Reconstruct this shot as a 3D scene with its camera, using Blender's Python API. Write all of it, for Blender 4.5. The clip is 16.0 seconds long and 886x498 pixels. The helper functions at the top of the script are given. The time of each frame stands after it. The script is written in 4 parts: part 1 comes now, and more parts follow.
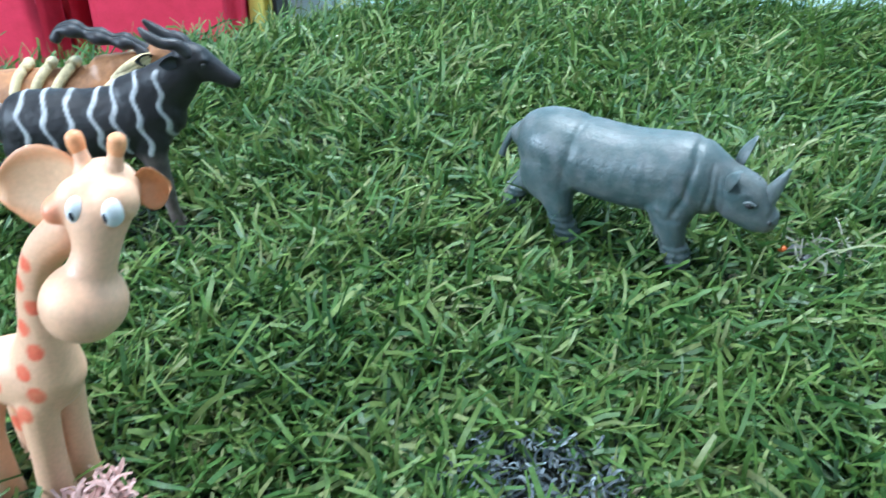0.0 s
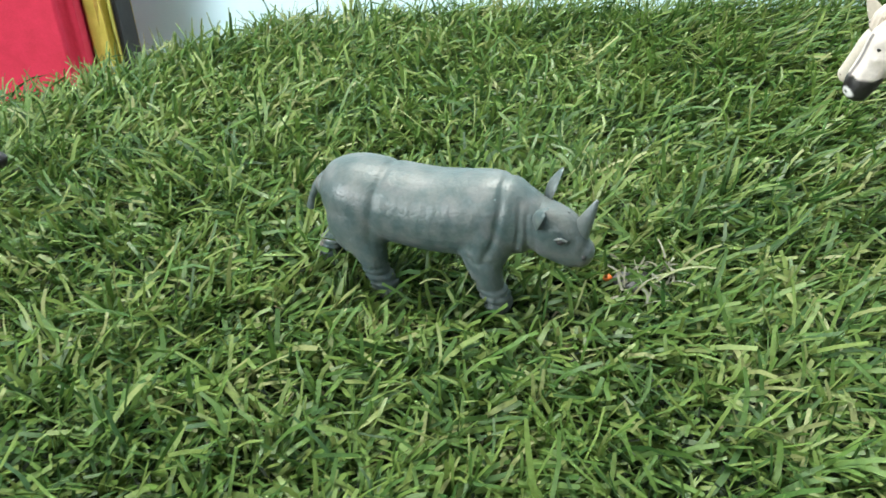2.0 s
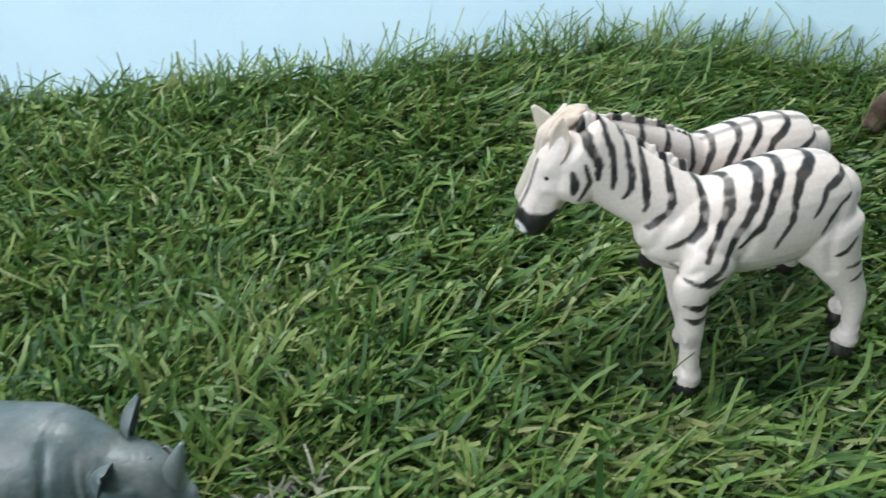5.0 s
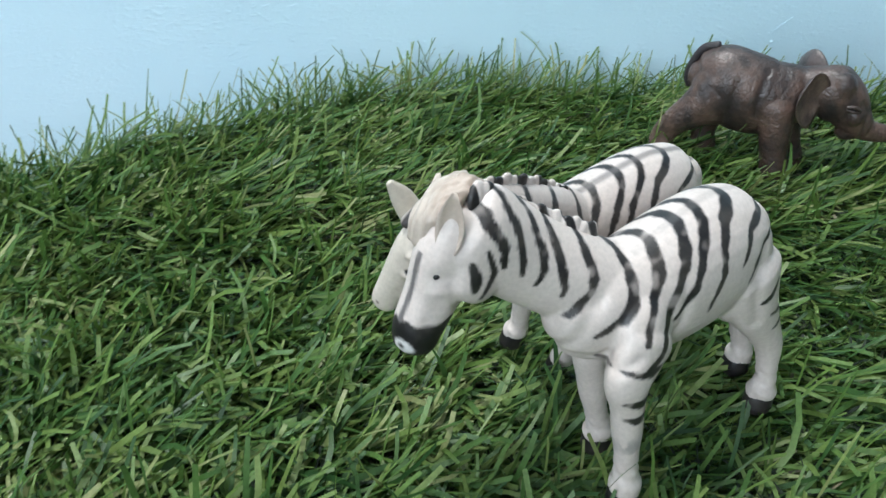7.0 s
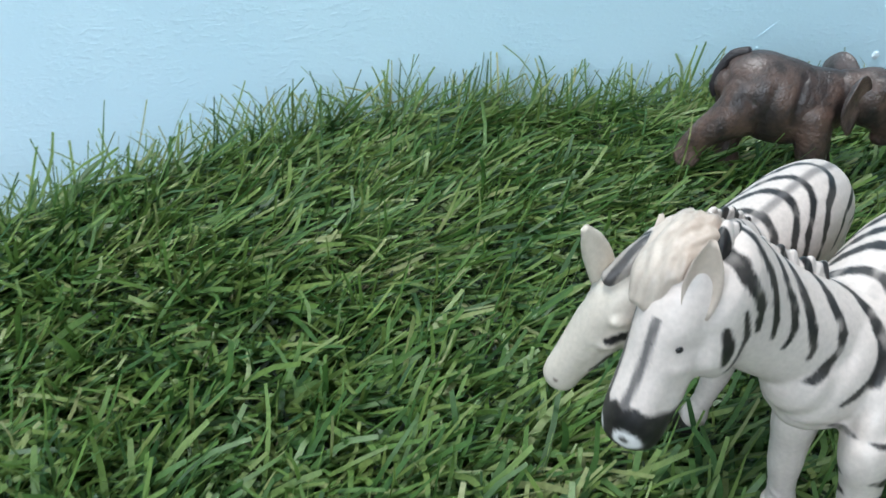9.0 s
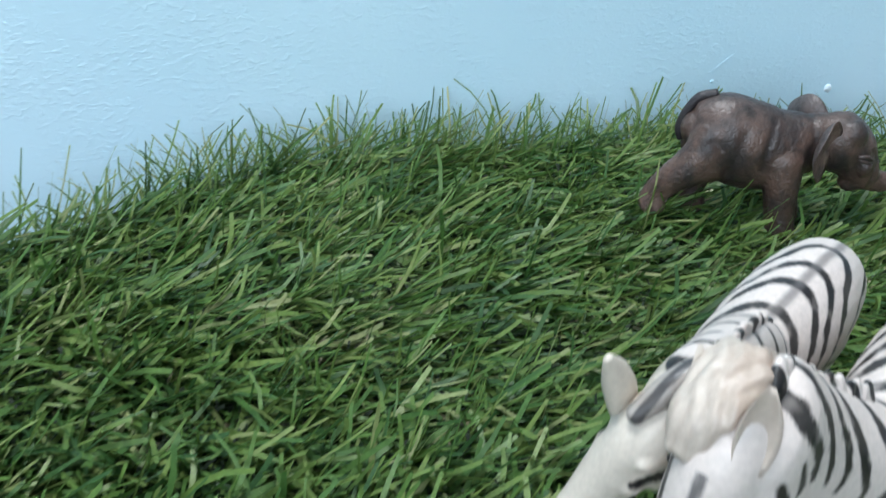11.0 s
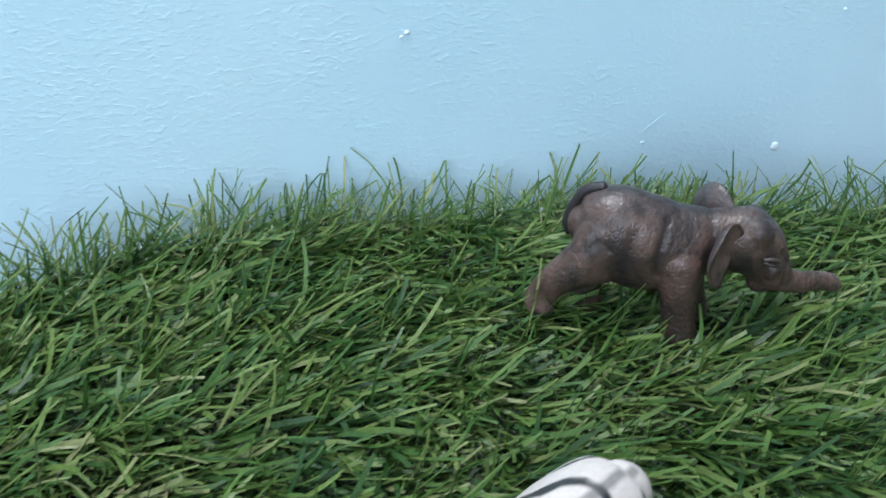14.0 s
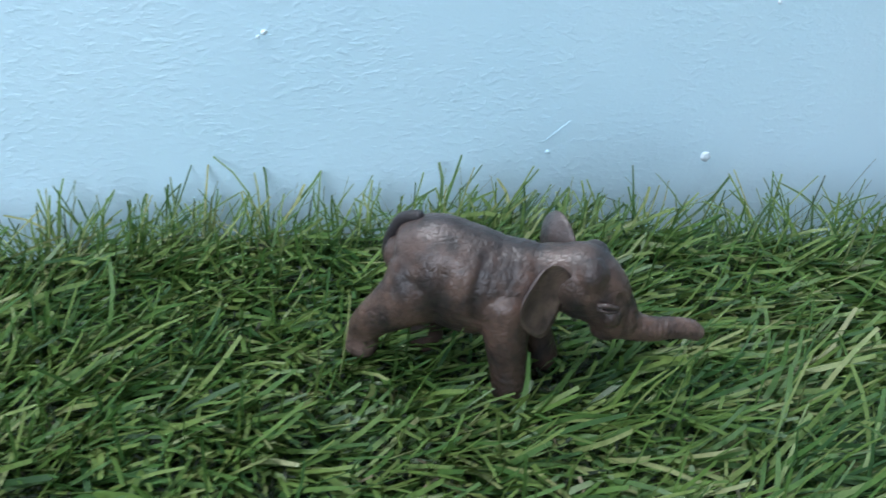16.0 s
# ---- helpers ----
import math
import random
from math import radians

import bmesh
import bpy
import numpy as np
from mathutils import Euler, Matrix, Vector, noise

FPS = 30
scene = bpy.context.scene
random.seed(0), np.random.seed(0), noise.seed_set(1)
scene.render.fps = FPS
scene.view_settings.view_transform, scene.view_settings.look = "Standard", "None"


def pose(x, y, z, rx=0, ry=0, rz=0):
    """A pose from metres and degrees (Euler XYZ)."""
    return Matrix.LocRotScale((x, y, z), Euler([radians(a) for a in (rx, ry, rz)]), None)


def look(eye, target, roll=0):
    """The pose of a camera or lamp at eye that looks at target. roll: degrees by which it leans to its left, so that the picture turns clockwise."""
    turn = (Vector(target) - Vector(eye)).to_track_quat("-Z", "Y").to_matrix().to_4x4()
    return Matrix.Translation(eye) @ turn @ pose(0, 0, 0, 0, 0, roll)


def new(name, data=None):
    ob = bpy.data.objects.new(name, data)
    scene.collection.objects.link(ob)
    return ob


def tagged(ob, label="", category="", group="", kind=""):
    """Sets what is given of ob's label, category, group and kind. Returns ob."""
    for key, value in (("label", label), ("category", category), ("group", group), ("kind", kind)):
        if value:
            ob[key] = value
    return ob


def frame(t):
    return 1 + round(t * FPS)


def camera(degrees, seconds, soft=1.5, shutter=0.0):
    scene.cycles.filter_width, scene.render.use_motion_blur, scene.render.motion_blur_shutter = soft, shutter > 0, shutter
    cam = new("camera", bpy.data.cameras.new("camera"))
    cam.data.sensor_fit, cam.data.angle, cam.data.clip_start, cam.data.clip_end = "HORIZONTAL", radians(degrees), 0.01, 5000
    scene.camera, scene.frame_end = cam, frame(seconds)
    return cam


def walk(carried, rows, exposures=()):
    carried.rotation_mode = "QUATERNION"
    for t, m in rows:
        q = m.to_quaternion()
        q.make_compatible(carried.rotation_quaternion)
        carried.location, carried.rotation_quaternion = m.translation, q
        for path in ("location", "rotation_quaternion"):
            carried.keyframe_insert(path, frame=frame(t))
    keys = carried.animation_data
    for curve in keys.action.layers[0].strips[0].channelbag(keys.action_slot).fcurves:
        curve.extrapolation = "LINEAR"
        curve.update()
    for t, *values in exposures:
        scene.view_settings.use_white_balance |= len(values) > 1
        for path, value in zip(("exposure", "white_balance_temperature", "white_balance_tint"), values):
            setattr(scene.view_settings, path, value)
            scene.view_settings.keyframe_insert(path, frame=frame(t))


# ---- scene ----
cam = camera(52.47, 16.0, 1.5, 0.5)
PATH = [
    (0, (-0.0068, -0.0180, 0.1924), (-0.0068, 0.3177, -0.0250), 0.55),
    (0.5, (0.0025, -0.0104, 0.1969), (0.0144, 0.3260, -0.0192), 0.13),
    (1, (0.0178, -0.0045, 0.1918), (0.0394, 0.3319, -0.0235), -1.50),
    (1.5, (0.0267, 0.0007, 0.1898), (0.0564, 0.3366, -0.0253), -2.11),
    (2, (0.0338, 0.0073, 0.1961), (0.0696, 0.3422, -0.0198), -2.28),
    (2.5, (0.0431, 0.0145, 0.1942), (0.0840, 0.3489, -0.0215), -2.44),
    (3, (0.0606, 0.0302, 0.1947), (0.1112, 0.3621, -0.0228), -2.33),
    (3.5, (0.0805, 0.0488, 0.1998), (0.1455, 0.3776, -0.0187), -2.22),
    (4, (0.0979, 0.0638, 0.1981), (0.1759, 0.3885, -0.0221), -2.17),
    (4.5, (0.1109, 0.0772, 0.2027), (0.2025, 0.3982, -0.0177), -1.98),
    (5, (0.1212, 0.0897, 0.2021), (0.2297, 0.4060, -0.0174), -1.72),
    (5.2, (0.1239, 0.0927, 0.2010), (0.2402, 0.4063, -0.0184), -1.66),
    (7.3, (0.1161, 0.1811, 0.1740), (0.3561, 0.4319, -0.0249), -0.13),
    (7.5, (0.1122, 0.1852, 0.1720), (0.3565, 0.4324, -0.0261), -0.10),
    (8, (0.0966, 0.1981, 0.1677), (0.3404, 0.4434, -0.0333), -0.51),
    (8.5, (0.0960, 0.2200, 0.1676), (0.3408, 0.4662, -0.0311), -0.96),
    (8.7, (0.1035, 0.2335, 0.1612), (0.3617, 0.4682, -0.0344), -0.28),
    (10.8, (0.1174, 0.2675, 0.1642), (0.4053, 0.4692, -0.0267), 1.94),
    (11, (0.1254, 0.2724, 0.1654), (0.4149, 0.4719, -0.0253), 2.26),
    (11.5, (0.1455, 0.2783, 0.1709), (0.4385, 0.4720, -0.0205), 2.38),
    (12, (0.1557, 0.2772, 0.1701), (0.4491, 0.4702, -0.0213), 2.44),
    (12.5, (0.1625, 0.2743, 0.1773), (0.4556, 0.4673, -0.0147), 2.50),
    (13, (0.1689, 0.2673, 0.1823), (0.4592, 0.4640, -0.0102), 2.29),
    (13.5, (0.1817, 0.2583, 0.1835), (0.4662, 0.4632, -0.0090), 1.69),
    (14, (0.2025, 0.2535, 0.1872), (0.4818, 0.4631, -0.0079), 1.15),
    (14.5, (0.2295, 0.2455, 0.1843), (0.5034, 0.4592, -0.0140), 0.54),
    (15, (0.2446, 0.2303, 0.1835), (0.5102, 0.4514, -0.0179), 0.04),
    (15.5, (0.2662, 0.2224, 0.1880), (0.5225, 0.4519, -0.0161), -0.39),
    (16, (0.2901, 0.2124, 0.1852), (0.5431, 0.4456, -0.0189), -0.61),
]
walk(cam, [(t, look(eye, target, roll)) for t, eye, target, roll in PATH],
     [(0, 0.80, 5350, 5), (0.6, 0.85, 6050, 6), (1.2, 0.87, 6850, 7), (2.6, 0.77, 6900, 7), (3.5, 0.58, 6800, 7), (5, 0.27, 6350, 10), (7.5, 0.06, 6100, 9), (11, 0.04, 5900, 9), (16, 0.06, 5800, 12)])

# ---------------------------------------------------------------- world and light
world = bpy.data.worlds.new("world")
scene.world = world
world.use_nodes = True
world.node_tree.nodes["Background"].inputs["Color"].default_value = (0.75, 0.86, 1.0, 1)
world.node_tree.nodes["Background"].inputs["Strength"].default_value = 0.3


def area_lamp(name, eye, target, sx, sy, watts, colour):
    data = bpy.data.lights.new(name, "AREA")
    data.shape, data.size, data.size_y, data.energy, data.color = "RECTANGLE", sx, sy, watts, colour
    ob = new(name, data)
    ob.matrix_world = look(eye, target)
    return tagged(ob, kind="structure")


area_lamp("ceiling_light_glow", (0.16, 0.60, 1.38), (0.16, 0.50, 0), 0.5, 0.3, 21, (1.0, 0.97, 0.92))
area_lamp("window_light_glow", (-1.85, -0.60, 0.84), (0.1, 0.5, 0.05), 1.7, 1.1, 62, (0.86, 0.94, 1.0))

# ---------------------------------------------------------------- materials


def material(name):
    mat = bpy.data.materials.new(name)
    mat.use_nodes = True
    nt = mat.node_tree
    return mat, nt, nt.nodes["Principled BSDF"]


def node(nt, kind, **values):
    n = nt.nodes.new(kind)
    for key, value in values.items():
        n.inputs[key.replace("_", " ")].default_value = value
    return n


def noise_of(nt, scale, detail=4.0, rough=0.55, coord="Object"):
    tc = nt.nodes.new("ShaderNodeTexCoord")
    n = node(nt, "ShaderNodeTexNoise", Scale=scale, Detail=detail, Roughness=rough)
    nt.links.new(tc.outputs[coord], n.inputs["Vector"])
    return n


def ramp_of(nt, source, stops):
    r = nt.nodes.new("ShaderNodeValToRGB")
    while len(r.color_ramp.elements) < len(stops):
        r.color_ramp.elements.new(0.5)
    for e, (at, colour) in zip(r.color_ramp.elements, stops):
        e.position, e.color = at, (*colour, 1)
    nt.links.new(source, r.inputs["Fac"])
    return r


def mix_of(nt, mode, fac, a, b):
    m = nt.nodes.new("ShaderNodeMixRGB")
    m.blend_type = mode
    for value, socket in ((fac, m.inputs["Fac"]), (a, m.inputs["Color1"]), (b, m.inputs["Color2"])):
        if isinstance(value, (int, float)):
            socket.default_value = value
        elif isinstance(value, tuple):
            socket.default_value = (*value, 1)
        else:
            nt.links.new(value, socket)
    return m


def bump_of(nt, bsdf, height, strength, distance):
    b = node(nt, "ShaderNodeBump", Strength=strength, Distance=distance)
    nt.links.new(height, b.inputs["Height"])
    nt.links.new(b.outputs["Normal"], bsdf.inputs["Normal"])
    return b


def surface(name, dark, light, rough=0.5, grain=600.0, bump=0.3, depth=0.0004, broad=60.0, metal=0.0):
    """A plain surface of two close colours with a fine grain and broad stains."""
    mat, nt, bsdf = material(name)
    fine, wide = noise_of(nt, grain, 5), noise_of(nt, broad, 3)
    both = mix_of(nt, "MIX", 0.5, fine.outputs["Fac"], wide.outputs["Fac"])
    r = ramp_of(nt, both.outputs["Color"], ((0.35, dark), (0.65, light)))
    nt.links.new(r.outputs["Color"], bsdf.inputs["Base Color"])
    bsdf.inputs["Roughness"].default_value, bsdf.inputs["Metallic"].default_value = rough, metal
    if bump:
        bump_of(nt, bsdf, fine.outputs["Fac"], bump, depth)
    return mat


def painted(name, rough=0.42, wash=(0.0, 0.0, 0.0), wash_amount=0.0, grain=900.0, bump=0.25, depth=0.0003, wrinkles=0.0):
    """Moulded vinyl: its colours come from the paint laid on the figure, with wash in the hollows of a noise and fine relief."""
    mat, nt, bsdf = material(name)
    paint = nt.nodes.new("ShaderNodeVertexColor")
    paint.layer_name = "paint"
    fine, wide = noise_of(nt, grain, 5), noise_of(nt, 130, 5, 0.65)
    stain = ramp_of(nt, wide.outputs["Fac"], ((0.42, (0, 0, 0)), (0.66, (wash_amount,) * 3)))
    c = mix_of(nt, "MIX", stain.outputs["Color"], paint.outputs["Color"], wash)
    shade = ramp_of(nt, fine.outputs["Fac"], ((0.3, (0.86, 0.86, 0.86)), (0.7, (1.0, 1.0, 1.0))))
    c = mix_of(nt, "MULTIPLY", 1.0, c.outputs["Color"], shade.outputs["Color"])
    nt.links.new(c.outputs["Color"], bsdf.inputs["Base Color"])
    gloss = ramp_of(nt, wide.outputs["Fac"], ((0.3, (rough - 0.1,) * 3), (0.7, (rough + 0.14,) * 3)))
    nt.links.new(gloss.outputs["Color"], bsdf.inputs["Roughness"])
    height = fine.outputs["Fac"]
    if wrinkles:
        tc = nt.nodes.new("ShaderNodeTexCoord")
        v = node(nt, "ShaderNodeTexVoronoi", Scale=wrinkles)
        v.feature = "DISTANCE_TO_EDGE"
        nt.links.new(tc.outputs["Object"], v.inputs["Vector"])
        w = ramp_of(nt, v.outputs["Distance"], ((0.0, (0, 0, 0)), (0.25, (1, 1, 1))))
        height = mix_of(nt, "MIX", 0.5, fine.outputs["Fac"], w.outputs["Color"]).outputs["Color"]
    bump_of(nt, bsdf, height, bump, depth)
    return mat


def grass_material(name, stops, translucent=0.22, rough=0.42):
    mat, nt, bsdf = material(name)
    geo = nt.nodes.new("ShaderNodeNewGeometry")
    wide = noise_of(nt, 22, 4)
    mixed = nt.nodes.new("ShaderNodeMath")
    mixed.operation = "MULTIPLY_ADD"
    nt.links.new(wide.outputs["Fac"], mixed.inputs[0])
    mixed.inputs[1].default_value = 0.8
    nt.links.new(geo.outputs["Random Per Island"], mixed.inputs[2])
    low = nt.nodes.new("ShaderNodeMath")
    low.operation = "SUBTRACT"
    nt.links.new(mixed.outputs[0], low.inputs[0])
    low.inputs[1].default_value = 0.40
    r = ramp_of(nt, low.outputs[0], stops)
    fine = noise_of(nt, 700, 3)
    streak = ramp_of(nt, fine.outputs["Fac"], ((0.3, (0.78, 0.78, 0.78)), (0.7, (1.1, 1.1, 1.1))))
    c = mix_of(nt, "MULTIPLY", 1.0, r.outputs["Color"], streak.outputs["Color"])
    nt.links.new(c.outputs["Color"], bsdf.inputs["Base Color"])
    bsdf.inputs["Roughness"].default_value = rough
    bsdf.inputs["Specular IOR Level"].default_value = 0.5
    tr = nt.nodes.new("ShaderNodeBsdfTranslucent")
    nt.links.new(c.outputs["Color"], tr.inputs["Color"])
    mix = nt.nodes.new("ShaderNodeMixShader")
    mix.inputs["Fac"].default_value = translucent
    nt.links.new(bsdf.outputs["BSDF"], mix.inputs[1])
    nt.links.new(tr.outputs["BSDF"], mix.inputs[2])
    nt.links.new(mix.outputs["Shader"], nt.nodes["Material Output"].inputs["Surface"])
    return mat


def plaster(name, dark, light):
    """Emulsion paint rolled on rough plaster: small lumps, thick in some places and almost flat in others."""
    mat, nt, bsdf = material(name)
    tc = nt.nodes.new("ShaderNodeTexCoord")
    squash = nt.nodes.new("ShaderNodeMapping")
    squash.inputs["Scale"].default_value = (1.0, 1.0, 1.7)
    nt.links.new(tc.outputs["Object"], squash.inputs["Vector"])
    lumps, fine, wide, patch = noise_of(nt, 300, 3.5, 0.55), noise_of(nt, 700, 4), noise_of(nt, 9, 3), noise_of(nt, 26, 3)
    nt.links.new(squash.outputs["Vector"], lumps.inputs["Vector"])
    r = ramp_of(nt, wide.outputs["Fac"], ((0.35, dark), (0.65, light)))
    nt.links.new(r.outputs["Color"], bsdf.inputs["Base Color"])
    bsdf.inputs["Roughness"].default_value = 0.5
    peak = ramp_of(nt, lumps.outputs["Fac"], ((0.48, (0, 0, 0)), (0.70, (1, 1, 1))))
    thick = ramp_of(nt, patch.outputs["Fac"], ((0.36, (0.25, 0.25, 0.25)), (0.6, (1, 1, 1))))
    peak = mix_of(nt, "MULTIPLY", 1.0, peak.outputs["Color"], thick.outputs["Color"])
    height = mix_of(nt, "MIX", 0.2, peak.outputs["Color"], fine.outputs["Fac"])
    bump_of(nt, bsdf, height.outputs["Color"], 0.42, 0.0006)
    return mat


BLADE = grass_material("turf_blade", ((0.0, (0.030, 0.084, 0.020)), (0.3, (0.072, 0.154, 0.032)), (0.6, (0.124, 0.212, 0.045)), (0.9, (0.174, 0.242, 0.062)), (1.0, (0.27, 0.30, 0.125))), 0.24, 0.48)
# thatch coloured near black for the shade deep in the pile; few fibres tan
THATCH = grass_material("turf_shade_thatch", ((0.0, (0.007, 0.018, 0.006)), (0.85, (0.014, 0.030, 0.009)), (0.97, (0.05, 0.054, 0.022)), (1.0, (0.24, 0.21, 0.13))), 0.03, 0.7)
BACKING = surface("turf_backing", (0.006, 0.009, 0.005), (0.018, 0.021, 0.012), 0.9)
WALL = plaster("blue_wall_paint", (0.56, 0.77, 0.88), (0.60, 0.80, 0.90))
PLAIN = plaster("pale_wall_paint", (0.42, 0.46, 0.48), (0.48, 0.50, 0.52))
CEIL = surface("ceiling_paint", (0.72, 0.72, 0.70), (0.8, 0.8, 0.78), 0.9, 200, 0.1)
BOARD = surface("floor_board", (0.18, 0.12, 0.07), (0.30, 0.21, 0.13), 0.5, 60)
TABLE = surface("table_laminate", (0.55, 0.53, 0.5), (0.64, 0.62, 0.58), 0.45)
RED = surface("red_cloth", (0.42, 0.012, 0.040), (0.56, 0.022, 0.066), 0.85, 900, 0.4)
YELLOW = surface("yellow_cloth", (0.42, 0.36, 0.06), (0.56, 0.48, 0.10), 0.85, 900, 0.4)
FILLER = surface("white_filler", (0.60, 0.74, 0.82), (0.74, 0.84, 0.88), 0.6, 900, 0.5)
BLACK = surface("black_cloth", (0.01, 0.01, 0.011), (0.03, 0.03, 0.03), 0.8, 900, 0.4)
SKIN = painted("rhino_vinyl", 0.42, (0.24, 0.23, 0.22), 0.30, wrinkles=420.0, bump=0.35)
STRIPED = painted("zebra_vinyl", 0.43, (0.62, 0.52, 0.42), 0.06, bump=0.12)
HIDE = painted("elephant_vinyl", 0.41, (0.022, 0.018, 0.018), 0.9, grain=700.0, wrinkles=480.0, bump=0.36, depth=0.0005)
COAT = painted("antelope_vinyl", 0.48, (0.024, 0.018, 0.020), 0.5, bump=0.3, depth=0.0004)
SOFT = painted("giraffe_vinyl", 0.44, (0.75, 0.48, 0.26), 0.25, bump=0.08)

# ---------------------------------------------------------------- mesh helpers
MM = 0.001


def part(name, bm, mat, parent=None, label="", smooth=True):
    """Links a bmesh as one mesh object, under a thing or a part."""
    me = bpy.data.meshes.new(name)
    bm.to_mesh(me)
    bm.free()
    return fasten(name, me, mat, parent, label, smooth)


def fasten(name, me, mat, parent=None, label="", smooth=True):
    me.materials.clear()
    me.materials.append(mat)
    me.polygons.foreach_set("use_smooth", [smooth] * len(me.polygons))
    ob = new(name, me)
    if parent:
        ob.parent = parent
    return tagged(ob, label)


def thing(name, m, label, category, group=""):
    ob = new(name)
    ob.empty_display_size = 0.02
    ob.matrix_world = m
    return tagged(ob, label, category, group)


def spline(rows, steps):
    """A smooth chain through rows of numbers."""
    a = np.array(rows, float)
    p = np.vstack([2 * a[0] - a[1], a, 2 * a[-1] - a[-2]])
    out = []
    for i in range(1, len(p) - 2):
        for s in np.linspace(0, 1, steps, endpoint=False):
            out.append(0.5 * (2 * p[i] + (p[i + 1] - p[i - 1]) * s + (2 * p[i - 1] - 5 * p[i] + 4 * p[i + 1] - p[i + 2]) * s ** 2
                              + (3 * p[i] - p[i - 1] - 3 * p[i + 1] + p[i + 2]) * s ** 3))
    out.append(p[-2])
    return np.array(out)


def tube(bm, rows, steps=6, sides=28, caps=True):
    """A limb through rows of x, y, z, height radius, width radius in millimetres, with rounded ends."""
    c = spline(rows, steps)
    if caps:
        head, tail = c[0].copy(), c[-1].copy()
        d0, d1 = c[0, :3] - c[1, :3], c[-1, :3] - c[-2, :3]
        d0, d1 = d0 / np.linalg.norm(d0), d1 / np.linalg.norm(d1)
        front, back = [], []
        for a in (80, 55, 28):
            k, s = math.cos(radians(a)), math.sin(radians(a))
            h, t = head.copy(), tail.copy()
            h[:3] += d0 * s * min(head[3:]) * 0.8
            t[:3] += d1 * s * min(tail[3:]) * 0.8
            h[3:] *= k
            t[3:] *= k
            front.append(h)
            back.append(t)
        c = np.vstack([front, c, back[::-1]])
    rings = []
    for i, row in enumerate(c):
        d = Vector(c[min(i + 1, len(c) - 1), :3] - c[max(i - 1, 0), :3]).normalized()
        ref = Vector((0, 1, 0)) if abs(d.y) < 0.85 else Vector((1, 0, 0))
        up = d.cross(ref).normalized()
        side = up.cross(d).normalized()
        centre = Vector(row[:3])
        ring = []
        for k in range(sides):
            a = 2 * math.pi * k / sides
            ring.append(bm.verts.new((centre + up * (row[3] * math.cos(a)) + side * (row[4] * math.sin(a))) * MM))
        rings.append(ring)
    for r, s in zip(rings, rings[1:]):
        for k in range(sides):
            bm.faces.new((r[k], r[(k + 1) % sides], s[(k + 1) % sides], s[k]))
    bm.faces.new(rings[0][::-1])
    bm.faces.new(rings[-1])
    return bm


def ball(bm, x, y, z, rx, ry, rz, sub=3):
    m = Matrix.Translation(Vector((x, y, z)) * MM) @ Matrix.Diagonal((rx * MM, ry * MM, rz * MM, 1))
    bmesh.ops.create_icosphere(bm, subdivisions=sub, radius=1, matrix=m)
    return bm


def fused(bm, voxel=0.7, rounds=6):
    """One skin round all the limbs of bm, smoothed where they meet."""
    bmesh.ops.recalc_face_normals(bm, faces=bm.faces)
    me = bpy.data.meshes.new("limbs")
    bm.to_mesh(me)
    bm.free()
    ob = new("limbs", me)
    r = ob.modifiers.new("skin", "REMESH")
    r.mode, r.voxel_size, r.adaptivity = "VOXEL", voxel * MM, 0
    s = ob.modifiers.new("soft", "SMOOTH")
    s.factor, s.iterations = 0.5, rounds
    bpy.context.view_layer.update()
    out = bpy.data.meshes.new_from_object(ob.evaluated_get(bpy.context.evaluated_depsgraph_get()))
    bpy.data.objects.remove(ob)
    bpy.data.meshes.remove(me)
    return out


def coords(me):
    a = np.empty(len(me.vertices) * 3)
    me.vertices.foreach_get("co", a)
    return a.reshape(-1, 3) / MM


def normals(me):
    a = np.empty(len(me.vertices) * 3)
    me.vertices.foreach_get("normal", a)
    return a.reshape(-1, 3)


def off_line(px, pz, line):
    """How far points lie from a bent line, in the plane, and how far along it they are (0 to 1)."""
    line = np.array(line, float)
    best, along = np.full(len(px), 1e9), np.zeros(len(px))
    for i in range(len(line) - 1):
        a, d = line[i], line[i + 1] - line[i]
        s = np.clip(((px - a[0]) * d[0] + (pz - a[1]) * d[1]) / (d @ d), 0, 1)
        e = np.hypot(px - a[0] - s * d[0], pz - a[1] - s * d[1])
        near = e < best
        best[near], along[near] = e[near], (i + s[near]) / (len(line) - 1)
    return best, along


def lay(colours, mask, colour):
    m = np.clip(mask, 0, 1)[:, None]
    colours[:] = colours * (1 - m) + np.array(colour) * m


def paint(me, colours):
    layer = me.color_attributes.new("paint", "FLOAT_COLOR", "POINT")
    rgba = np.ones((len(me.vertices), 4), np.float32)
    rgba[:, :3] = colours
    layer.data.foreach_set("color", rgba.ravel())


def plain(me, colour):
    paint(me, np.tile(np.array(colour, float), (len(me.vertices), 1)))
    return me


def from_bm(name, bm):
    me = bpy.data.meshes.new(name)
    bm.to_mesh(me)
    bm.free()
    return me


def dent(me, p, amount):
    """Moves the skin along its normals by an amount in millimetres for each point."""
    me.vertices.foreach_set("co", ((p + normals(me) * amount[:, None]) * MM).ravel())
    me.update()


def limb(name, rows, mat, colour, parent, label="", steps=5, sides=12):
    bm = bmesh.new()
    tube(bm, rows, steps, sides)
    bmesh.ops.recalc_face_normals(bm, faces=bm.faces)
    return fasten(name, plain(from_bm(name, bm), colour), mat, parent, label)


def bead(name, x, y, z, rx, ry, rz, mat, colour, parent, label=""):
    bm = bmesh.new()
    ball(bm, x, y, z, rx, ry, rz)
    return fasten(name, plain(from_bm(name, bm), colour), mat, parent, label)


